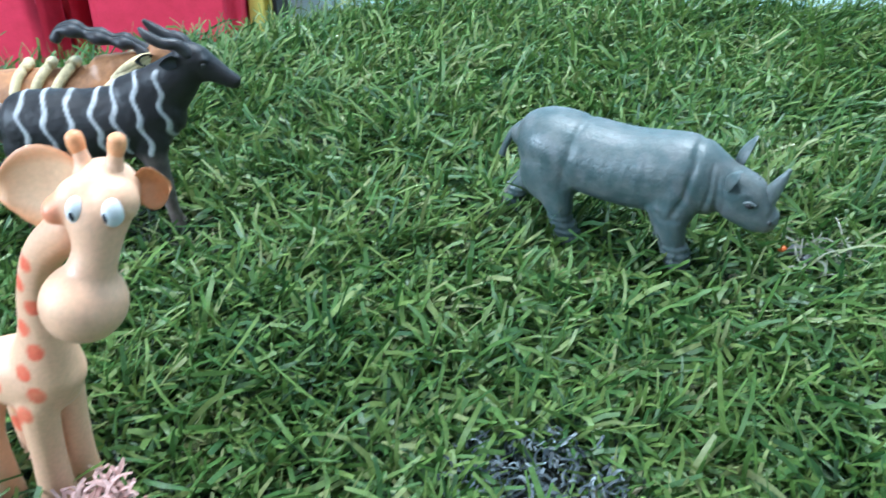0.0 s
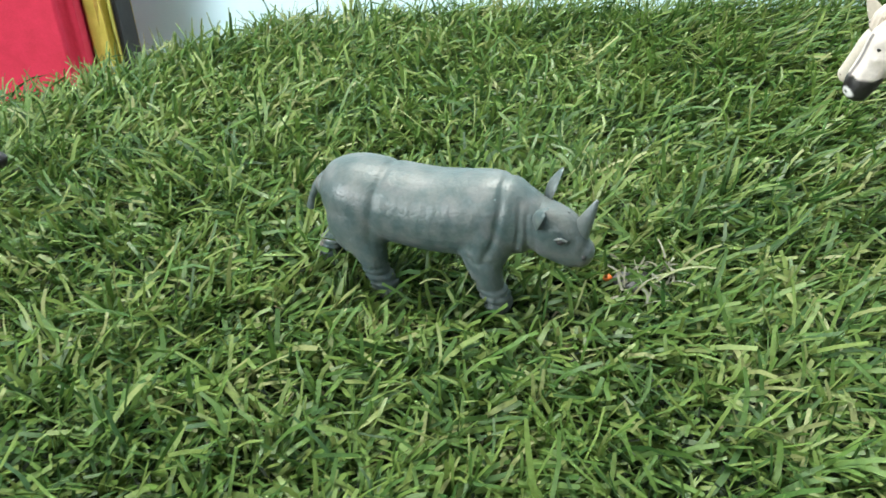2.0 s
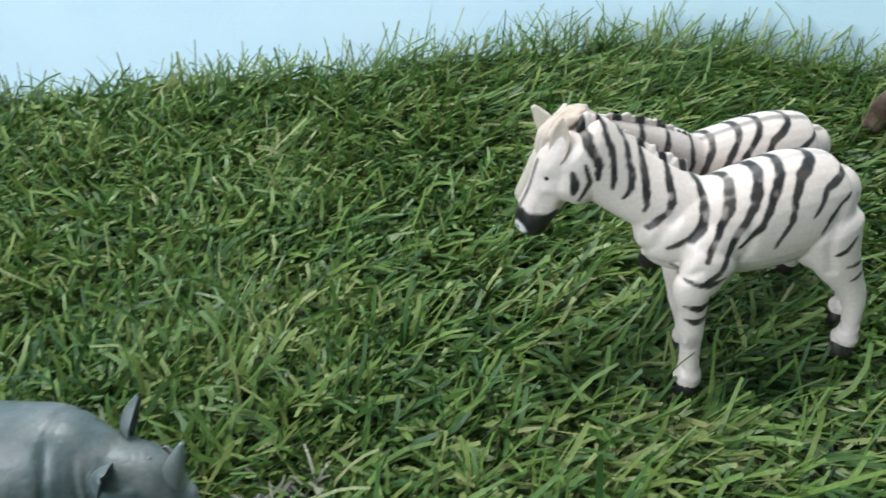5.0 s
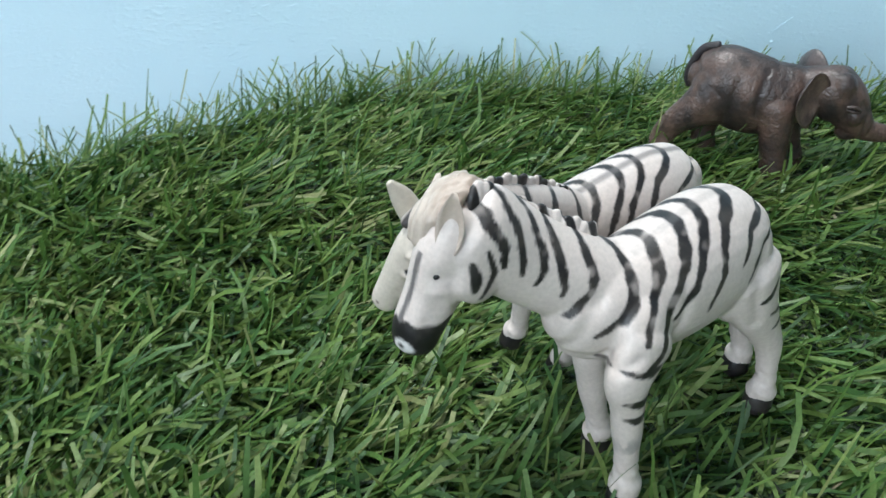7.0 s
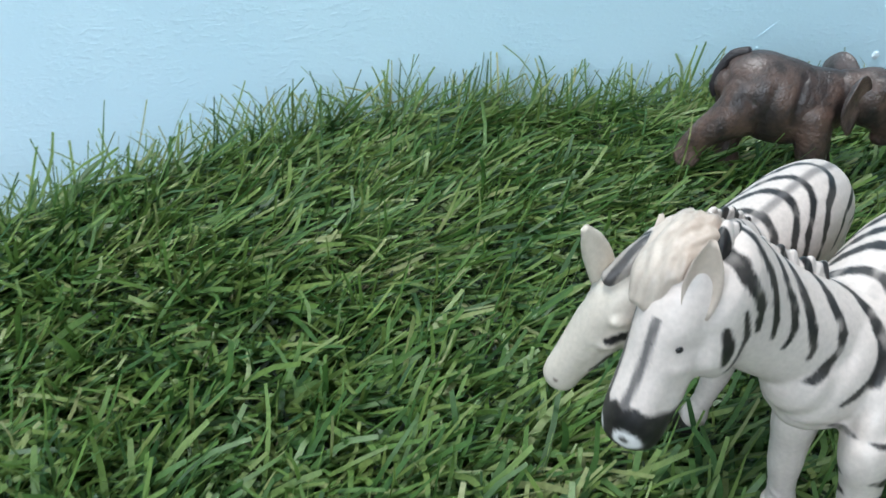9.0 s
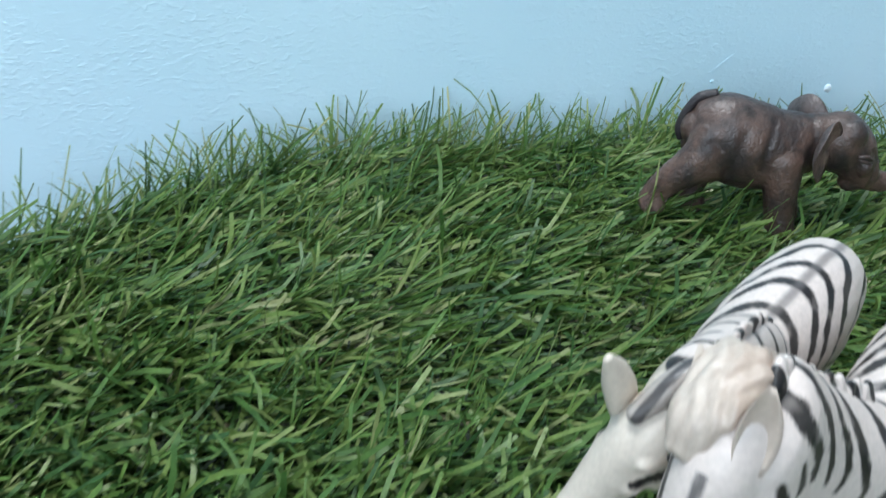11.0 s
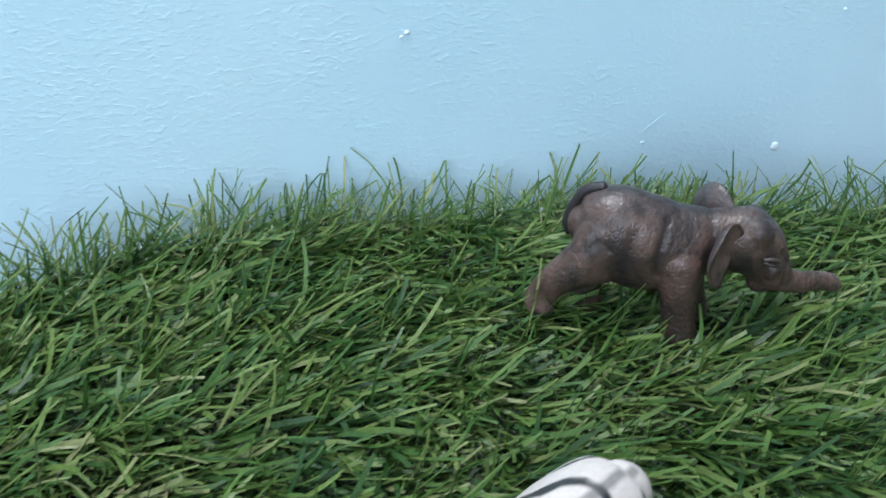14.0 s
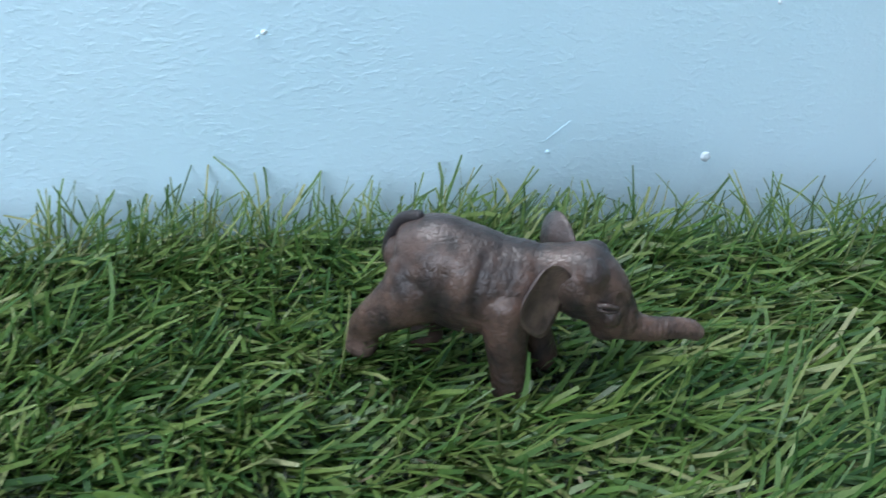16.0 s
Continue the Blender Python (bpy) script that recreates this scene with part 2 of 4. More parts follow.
def cup(name, root, tip, width, depth, lean, mat, outer, inner, parent, label="", rim=0.0, edge_colour=None):
    """An ear: a hollow leaf from root to tip, its hollow turned towards lean."""
    root, tip, lean = Vector(root), Vector(tip), Vector(lean).normalized()
    axis = tip - root
    side = axis.cross(lean).normalized()
    lean = side.cross(axis).normalized()
    bm = bmesh.new()
    rows, cols = 9, 9
    grid = {}
    for layer, thick in ((0, 0.0), (1, 0.9)):
        for i in range(rows):
            s = i / (rows - 1)
            w = width * (math.sin(math.pi * min(0.97, 0.16 + 0.84 * s)) ** 0.7)
            for j in range(cols):
                k = 2 * j / (cols - 1) - 1
                hollow = depth * (1 - k * k) * math.sin(math.pi * (0.15 + 0.8 * s))
                q = root + axis * s + side * (w * k) - lean * (hollow + thick * (1 - 0.8 * abs(k)) * (1 - 0.6 * s)) - lean * rim * s * s
                grid[layer, i, j] = bm.verts.new(q * MM)
    for layer in (0, 1):
        for i in range(rows - 1):
            for j in range(cols - 1):
                q = [grid[layer, i, j], grid[layer, i + 1, j], grid[layer, i + 1, j + 1], grid[layer, i, j + 1]]
                bm.faces.new(q if layer else q[::-1])
    edge = [(i, 0) for i in range(rows)] + [(rows - 1, j) for j in range(1, cols)] + [(i, cols - 1) for i in range(rows - 2, -1, -1)] + [(0, j) for j in range(cols - 2, 0, -1)]
    for a, b in zip(edge, edge[1:] + edge[:1]):
        bm.faces.new((grid[(0, *a)], grid[(0, *b)], grid[(1, *b)], grid[(1, *a)]))
    bmesh.ops.recalc_face_normals(bm, faces=bm.faces)
    me = from_bm(name, bm)
    n = rows * cols
    colours = np.vstack([np.tile(np.array(inner, float), (n, 1)), np.tile(np.array(outer, float), (n, 1))])
    if edge_colour:
        for i in range(rows):
            for j in range(cols):
                lay(colours[i * cols + j:i * cols + j + 1], np.array([max(abs(2 * j / (cols - 1) - 1) * 2.2 - 1.1, i / (rows - 1) * 3 - 2.2)]), edge_colour)
    paint(me, colours)
    return fasten(name, me, mat, parent, label)


# ---------------------------------------------------------------- room
def slab(name, corners, low, high, mat, label=""):
    """A flat piece with an outline in plan, from low to high."""
    bm = bmesh.new()
    under = [bm.verts.new((x, y, low)) for x, y in corners]
    over = [bm.verts.new((x, y, high)) for x, y in corners]
    bm.faces.new(under[::-1])
    bm.faces.new(over)
    for i in range(len(corners)):
        j = (i + 1) % len(corners)
        bm.faces.new((under[i], under[j], over[j], over[i]))
    bmesh.ops.recalc_face_normals(bm, faces=bm.faces)
    return tagged(part(name, bm, mat, None, label, False), kind="structure")


ALONG, IN = Vector((0.763, -0.646)), Vector((-0.646, -0.763))
CORNER = Vector((0.641, 0.372))
FLOOR, TOP = -0.74, 1.65


def plan(a, b):
    """A place in plan: a metres along the blue wall, b metres into the room."""
    q = CORNER + ALONG * a + IN * b
    return q.x, q.y


def wall(name, a0, b0, a1, b1, mat, label):
    return slab(name, [plan(a0, b0), plan(a1, b0), plan(a1, b1), plan(a0, b1)], FLOOR, TOP, mat, label)


wall_north = wall("wall_north", -3.2, -0.1, 1.4, 0.0, WALL, "pale blue painted wall with rough rolled plaster")
wall("wall_east", 1.4, -0.1, 1.5, 2.6, PLAIN, "plain pale wall")
wall("wall_south", -3.2, 2.5, 1.4, 2.6, PLAIN, "plain pale wall")
wall("wall_west", -3.3, -0.1, -3.2, 2.6, PLAIN, "plain pale wall")
slab("floor", [plan(-3.3, -0.1), plan(1.5, -0.1), plan(1.5, 2.6), plan(-3.3, 2.6)], FLOOR - 0.1, FLOOR, BOARD, "brown wooden floor")
slab("ceiling", [plan(-3.3, -0.1), plan(1.5, -0.1), plan(1.5, 2.6), plan(-3.3, 2.6)], TOP, TOP + 0.1, CEIL, "white ceiling")



def chip(a, z, size, seed, stretch=1.0, tilt=0.0, mat=FILLER, proud=0.0009, label="white chip in the paint"):
    """A knocked spot in the plaster of the blue wall, filled with white."""
    r = random.Random(seed)
    bm = bmesh.new()
    bmesh.ops.create_icosphere(bm, subdivisions=3, radius=1)
    for v in bm.verts:
        k = 1 + 0.35 * noise.noise(v.co * 2.1 + Vector((seed, 0, 0))) + r.uniform(-0.05, 0.05)
        v.co = Vector((v.co.x * k * size * stretch, v.co.y * proud, v.co.z * k * size))
    x, y = plan(a, 0.0002)
    bm.transform(Matrix.Translation((x, y, z)) @ Matrix.Rotation(math.atan2(ALONG.y, ALONG.x), 4, "Z") @ Matrix.Rotation(radians(tilt), 4, "Y"))
    return part("chip", bm, mat, wall_north, label)


chip(-0.1905, 0.0805, 0.0009, 1, 1.4, -35)
chip(-0.1930, 0.0788, 0.0005, 4, 1.5, -50)
chip(-0.0030, 0.0149, 0.0022, 2)
chip(-0.0712, 0.0316, 0.00030, 6, 26, -39, WALL, 0.00012, "raised scratch under the paint")
chip(-0.0752, 0.0220, 0.0007, 7, 1.5, 0, WALL, 0.0004, "painted lump in the plaster")
chip(0.0190, 0.0830, 0.0007, 8)

# ---------------------------------------------------------------- turf mat
# outline of the mat: its far edge bends away from the wall towards the west
EDGE = [(-0.43, 0.365), (-0.31, 0.417), (-0.237, 0.444), (-0.178, 0.470), (-0.120, 0.513), (-0.060, 0.557), (-0.012, 0.590), (0.045, 0.599), (0.12, 0.593), (0.20, 0.574), (0.30, 0.566),
        (0.362, 0.557), (0.421, 0.533), (0.468, 0.491), (0.515, 0.441), (0.565, 0.384), (0.618, 0.317), (0.678, 0.240), (0.758, 0.143)]
OUTLINE = EDGE + [(0.62, -0.02), (0.3, -0.16), (-0.2, -0.16), (-0.46, 0.0)]


def inside(x, y, poly):
    hit = np.zeros(len(x), bool)
    for (x0, y0), (x1, y1) in zip(poly, poly[1:] + poly[:1]):
        if y0 != y1:
            hit ^= ((y0 > y) != (y1 > y)) & (x < (x1 - x0) * (y - y0) / (y1 - y0) + x0)
    return hit


def shrunk(poly, by):
    cx, cy = np.mean(poly, 0)
    return [(x + (cx - x) * by, y + (cy - y) * by) for x, y in poly]


mat_thing = thing("artificial_turf_mat", Matrix(), "dark backing of an artificial grass mat lying on a table", "grass mat")
backing = slab("backing", OUTLINE, -0.003, 0.0, BACKING)
backing.parent = mat_thing
backing["kind"] = ""
table = thing("table", Matrix(), "plain light table under the grass mat", "table")
top = slab("tabletop", shrunk(OUTLINE, 0.06), -0.033, -0.0035, TABLE)
top.parent = table
top["kind"] = ""
for x, y in ((-0.36, 0.05), (-0.25, 0.33), (0.56, 0.06), (0.36, 0.44)):
    bm = bmesh.new()
    bmesh.ops.create_cube(bm, size=1, matrix=Matrix.Translation((x, y, (FLOOR - 0.033) / 2)) @ Matrix.Diagonal((0.045, 0.045, -FLOOR - 0.033, 1)))
    bmesh.ops.bevel(bm, geom=list(bm.edges), offset=0.004, segments=2, affect="EDGES")
    part("leg", bm, TABLE, table, smooth=False)


def strips(root, heading, length, width, lean0, lean1, twist, segments=4, tip=0.7, curl=None, wring=0.0):
    """Bent flat blades: arrays in, vertices and faces out."""
    n = len(root)
    p = root.copy()
    rows = []
    for k in range(segments + 1):
        s = k / segments
        turn = heading + (curl * s if curl is not None else 0)
        out = np.stack([np.cos(turn), np.sin(turn), np.zeros(n)], 1)
        if k:
            th = lean0 + (lean1 - lean0) * (k - 0.5) / segments
            p = p + (out * np.sin(th)[:, None] + np.array([0, 0, 1.0]) * np.cos(th)[:, None]) * (length / segments)[:, None]
        tw = twist + wring * s
        across = np.stack([-np.sin(turn) * np.cos(tw), np.cos(turn) * np.cos(tw), np.sin(tw)], 1)
        w = width * (1 - (1 - tip) * s ** 3) / 2
        rows += [p - across * w[:, None], p + across * w[:, None]]
    v = np.stack(rows, 1)
    v[:, :, 2] = np.maximum(v[:, :, 2], 0.0006)
    per = 2 * (segments + 1)
    quad = np.array([[2 * k, 2 * k + 1, 2 * k + 3, 2 * k + 2] for k in range(segments)])
    faces = (np.arange(n)[:, None, None] * per + quad[None]).reshape(-1, 4)
    return v.reshape(-1, 3), faces


def strip_mesh(name, v, faces):
    me = bpy.data.meshes.new(name)
    me.vertices.add(len(v))
    me.vertices.foreach_set("co", v.ravel())
    me.loops.add(faces.size)
    me.loops.foreach_set("vertex_index", faces.ravel().astype(np.int32))
    me.polygons.add(len(faces))
    me.polygons.foreach_set("loop_start", np.arange(0, faces.size, 4, dtype=np.int32))
    me.update(calc_edges=True)
    return me


rng = np.random.default_rng(7)


def waves(x, y, seed, scale):
    r = np.random.default_rng(seed)
    out = np.zeros(len(x))
    for _ in range(7):
        a, k, ph = r.uniform(0, 6.28), r.uniform(0.6, 1.6) / scale, r.uniform(0, 6.28)
        out += np.sin((x * np.cos(a) + y * np.sin(a)) * k + ph)
    return out / 2.6


BARE = []  # x, y, radius: where the pile is worn
PRESSED = [(0.067, 0.277, 0.055, 0.82), (0.29, 0.27, 0.05, 0.85), (0.305, 0.315, 0.045, 0.85), (0.468, 0.357, 0.032, 0.66), (-0.145, 0.295, 0.05, 0.62), (-0.10, 0.152, 0.03, 0.62), (-0.115, 0.275, 0.035, 0.62)]  # and where the toys flatten it


def tufts(spacing, per, seed):
    """Places of blades, set in tufts, and the number of the tuft that each belongs to."""
    r = np.random.default_rng(seed)
    gx, gy = np.meshgrid(np.arange(-0.46, 0.76, spacing), np.arange(-0.1, 0.605, spacing))
    x, y = gx.ravel() + r.normal(0, spacing * 0.28, gx.size), gy.ravel() + r.normal(0, spacing * 0.28, gx.size)
    keep = inside(x, y, OUTLINE) & ((y > 0.06) | (r.random(len(x)) < 0.35))
    for bx, by, br in BARE:
        keep &= (np.hypot(x - bx, y - by) > br * (0.7 + 0.6 * r.random(len(x))))
    x, y = np.repeat(x[keep], per), np.repeat(y[keep], per)
    n = len(x)
    return x + r.normal(0, 0.0012, n), y + r.normal(0, 0.0012, n), np.repeat(np.arange(n // per), per), r


def blades():
    x, y, tuft, r = tufts(0.0060, 13, 3)
    n, m = len(x), tuft[-1] + 1
    turn, stretch, slump = r.normal(0, 0.75, m)[tuft], np.clip(r.normal(1, 0.17, m), 0.6, 1.4)[tuft], r.normal(0, 0.2, m)[tuft]   # blades of one tuft go together
    combed = np.clip((x - 0.10) / 0.22, 0, 1)          # the pile lies flatter and more one way towards the east
    rim = np.clip(1 - off_line(x, y, EDGE)[0] / 0.030, 0, 1) ** 0.7
    main = -0.75 - 0.54 * combed + 1.0 * (1 - combed) * waves(x, y, 5, 0.03) + 0.4 * waves(x, y, 8, 0.03)
    heading = main + turn * (1 - 0.55 * combed) + r.normal(0, 1.0 - 0.62 * combed, n)
    out = r.random(n) < 0.22 * rim                        # some of the outermost blades spill over the edge
    heading = np.where(out, np.interp(x, [-0.3, 0.0, 0.3, 0.45, 0.6], [2.0, 1.9, 1.2, 0.75, 0.6]) + r.normal(0, 0.9, n), heading)
    length = np.clip(r.normal(0.0172 + 0.0098 * combed, 0.0042, n) * stretch, 0.007, 0.042)
    for bx, by, br, least in PRESSED:
        length *= least + (1 - least) * np.clip(np.hypot(x - bx, y - by) / br, 0, 1) ** 2
    lean0 = np.clip(r.normal(0.66 + 0.63 * combed, 0.22 - 0.06 * combed, n) + slump, 0, 1.45)
    lean1 = np.minimum(lean0 + np.clip(r.normal(1.0 - 0.5 * combed, 0.5, n), -0.3, 2.0), 2.3)
    lean0 = np.maximum(lean0 - 0.25 * combed * rim, 0)
    lean0, lean1 = np.where(out, r.uniform(0.35, 1.1, n), lean0), np.where(out, r.uniform(0.7, 1.6, n), lean1)
    stiff = r.random(n) < 0.02 + (0.13 - 0.07 * combed + 0.05 * (x < 0)) * rim
    lean0[stiff], lean1[stiff] = r.uniform(0, 0.45, stiff.sum()), r.uniform(0.1, 0.8, stiff.sum())
    width = np.where(stiff | out, r.uniform(0.0006, 0.0012, n), np.where(r.random(n) < 0.18, r.uniform(0.0006, 0.0011, n), r.uniform(0.0012, 0.0023 - 0.0002 * combed, n)))
    v, f = strips(np.stack([x, y, np.zeros(n)], 1), heading, length, width, lean0, lean1, r.normal(0, 0.5, n), 4, 0.7,
                  r.normal(0, 1.0 - 0.5 * combed, n), r.normal(0, 0.7 - 0.3 * combed, n))
    return strip_mesh("artificial_grass", v, f)


# short dark fibres that stand in for shade between the blades
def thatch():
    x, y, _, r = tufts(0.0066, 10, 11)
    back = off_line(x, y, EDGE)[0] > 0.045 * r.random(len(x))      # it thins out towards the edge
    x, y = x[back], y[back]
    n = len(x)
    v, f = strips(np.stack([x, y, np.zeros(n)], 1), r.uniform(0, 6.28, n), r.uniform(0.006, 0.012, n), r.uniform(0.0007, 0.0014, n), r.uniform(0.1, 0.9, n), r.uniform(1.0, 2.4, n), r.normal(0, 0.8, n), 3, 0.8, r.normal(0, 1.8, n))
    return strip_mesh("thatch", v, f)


# ---------------------------------------------------------------- toy animals


def heading(x, y, z, hx, hy):
    return pose(x, y, z, 0, 0, math.degrees(math.atan2(hy, hx)))


GREY = (0.064, 0.095, 0.099)


def rhino(m):
    t = thing("toy_rhinoceros", m, "grey vinyl toy rhinoceros standing on artificial grass", "toy rhinoceros", "toy animals")
    bm = bmesh.new()
    tube(bm, [(-49, 0, 36.5, 5, 5), (-45, 0, 36.5, 10.5, 11), (-36, 0, 35.7, 13.8, 15), (-21, 0, 34, 14.4, 15.5), (-6, 0, 33.2, 14.6, 16), (7, 0, 34.2, 15.2, 15), (17, 0, 35.5, 15, 13.5), (25, 0, 34, 12.5, 11)])
    tube(bm, [(20, 0, 35, 12, 11), (26, 0, 35.4, 8.8, 9.4), (32, 0, 33.8, 9.0, 9.4), (37, 0, 31, 9.8, 9), (41, 0, 28, 8.4, 7.8), (44.5, 0, 25.6, 6.8, 6.6), (46.2, 0, 24.8, 5.4, 5.6)])
    for y in (-1, 1):
        ball(bm, -33, y * 8, 28, 12.5, 8, 14)
        ball(bm, 14, y * 8, 29, 10, 7, 13)
        ball(bm, 37.5, y * 7, 35.5, 2.5, 2, 2)
        ball(bm, 45.6, y * 3.6, 25.4, 3, 2.4, 2.6)
    near, far = -1, 1
    tube(bm, [(-32, near * 9, 24, 9, 7), (-28, near * 10, 16, 5.8, 5.4), (-26.4, near * 10, 9.5, 4.5, 4.5), (-24, near * 10, 5, 5, 5), (-23, near * 10, 2.6, 5.4, 5.4)])
    tube(bm, [(-38, far * 7, 24, 9, 7), (-46, far * 5, 16, 5.6, 5.2), (-51.5, far * 4, 9, 4.6, 4.6), (-52.4, far * 4, 5, 5, 5), (-52, far * 4, 2, 5.4, 5.4)])
    tube(bm, [(13, near * 9, 26, 8, 6.5), (15.5, near * 10, 17, 5.8, 5.4), (17.2, near * 10, 11.5, 4.7, 4.7), (18.6, near * 10, 8, 5.2, 5.2), (19.4, near * 10, 5.2, 5.6, 5.6)])
    tube(bm, [(11, far * 8, 26, 8, 6.5), (10, far * 9, 17, 6, 5.6), (10, far * 9, 10, 5.2, 5.2), (11, far * 9, 5, 5.8, 5.8), (12, far * 9, 2, 6.2, 6.2)])
    me = fused(bm, 0.75, 7)
    p = coords(me)
    fold = np.zeros(len(p))
    for line, depth, w in ((((-22, 52), (-24, 44), (-25, 36), (-27, 22)), 0.65, 1.6), (((19, 52), (20.5, 44), (19, 32), (15, 22)), 0.85, 1.2), (((26, 46), (27, 36), (25, 26)), 0.5, 0.8),
                           (((28.5, 44), (29.5, 34), (28.5, 24)), 0.5, 0.8), (((31, 41), (32, 33), (31.5, 24)), 0.4, 0.7), (((9, 26), (13, 23), (20, 23)), 0.6, 1.0)):
        d, s = off_line(p[:, 0], p[:, 2], line)
        fold -= depth * np.exp(-(d / w) ** 2) * np.clip(np.minimum(s, 1 - s) * 6, 0, 1)
    for k in range(9):                                     # ribs and hide rings
        fold += 0.10 * np.exp(-((p[:, 0] + 22 - 4.6 * k - 0.12 * (p[:, 2] - 30)) / 0.8) ** 2) * (np.abs(p[:, 2] - 30) < 12)
    low = p[:, 2] < 13
    fold += np.where(low, 0.35 * np.sin(p[:, 2] * 2 * math.pi / 2.6), 0)
    dent(me, p, fold)
    c = np.tile(np.array(GREY), (len(p), 1))
    # back paler with height: worn vinyl together with a painted sheen
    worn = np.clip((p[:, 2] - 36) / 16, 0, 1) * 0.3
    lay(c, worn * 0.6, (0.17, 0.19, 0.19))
    rub = np.array([noise.noise(Vector(q) * 0.16) for q in p])
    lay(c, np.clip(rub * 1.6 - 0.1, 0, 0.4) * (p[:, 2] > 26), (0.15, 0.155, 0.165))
    lay(c, np.clip(-rub * 1.5 - 0.1, 0, 0.3), (0.045, 0.07, 0.074))
    toes = (p[:, 2] < 4.5) & (np.abs(np.sin(p[:, 1] * 1.3 + p[:, 0] * 0.9)) > 0.55)
    lay(c, np.clip((p[:, 0] - 43) / 5, 0, 1) * (p[:, 2] < 25) * 0.35, (0.22, 0.16, 0.16))
    lay(c, toes * 0.5, (0.30, 0.31, 0.30))
    lay(c, np.clip(1 - np.hypot(p[:, 0] + 54, p[:, 2] - 6) / 7, 0, 1) * (p[:, 1] > 0) * 0.8, (0.33, 0.24, 0.21))
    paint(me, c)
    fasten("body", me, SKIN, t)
    horn = [(43.6, 0, 29, 4.4, 3.7), (45.6, 0, 34.5, 3.2, 2.8), (48.0, 0, 40, 2.1, 1.9), (50.2, 0, 45.5, 0.7, 0.6)]
    limb("horn", horn, SKIN, (0.14, 0.17, 0.175), t, "large curved front horn", 6)
    limb("horn", [(40.0, 0, 36.5, 2.0, 2), (40.5, 0, 38.5, 1.4, 1.3), (41, 0, 39.8, 0.6, 0.6)], SKIN, (0.14, 0.17, 0.175), t, "short rear horn")
    for y in (-1, 1):
        cup("ear", (33.0, y * 6.5, 38.0), (36.8, y * (13.0 if y < 0 else 9.5), 46.0 if y < 0 else 51.0), 4.3, 2.8, (0.9, y * 0.1, -0.2), SKIN, GREY, (0.05, 0.062, 0.065), t, "upright ear with a dark hollow")
        bead("eye", 40.5, y * 8.0, 32.8, 1.5, 1.1, 1.2, COAT, (0.02, 0.02, 0.022), t, "small black painted eye with pale rim")
        limb("eyelid", [(38.6, y * 8.3, 33.4, 0.5, 0.5), (40.4, y * 8.9, 34.4, 0.5, 0.5), (42.4, y * 8.0, 33.2, 0.5, 0.5)], SKIN, (0.13, 0.15, 0.155), t)
        bead("nostril", 47.8, y * 4.6, 25.9, 0.9, 0.9, 1.0, COAT, (0.03, 0.034, 0.035), t)
    limb("tail", [(-47.5, 0, 41, 2, 2), (-52, -0.5, 37, 1.6, 1.4), (-55, -1, 31, 1.3, 1.2), (-56.5, -1, 26, 1.6, 1)], SKIN, GREY, t)
    return t


BONE = (0.650, 0.568, 0.522)
INK = (0.012, 0.011, 0.012)


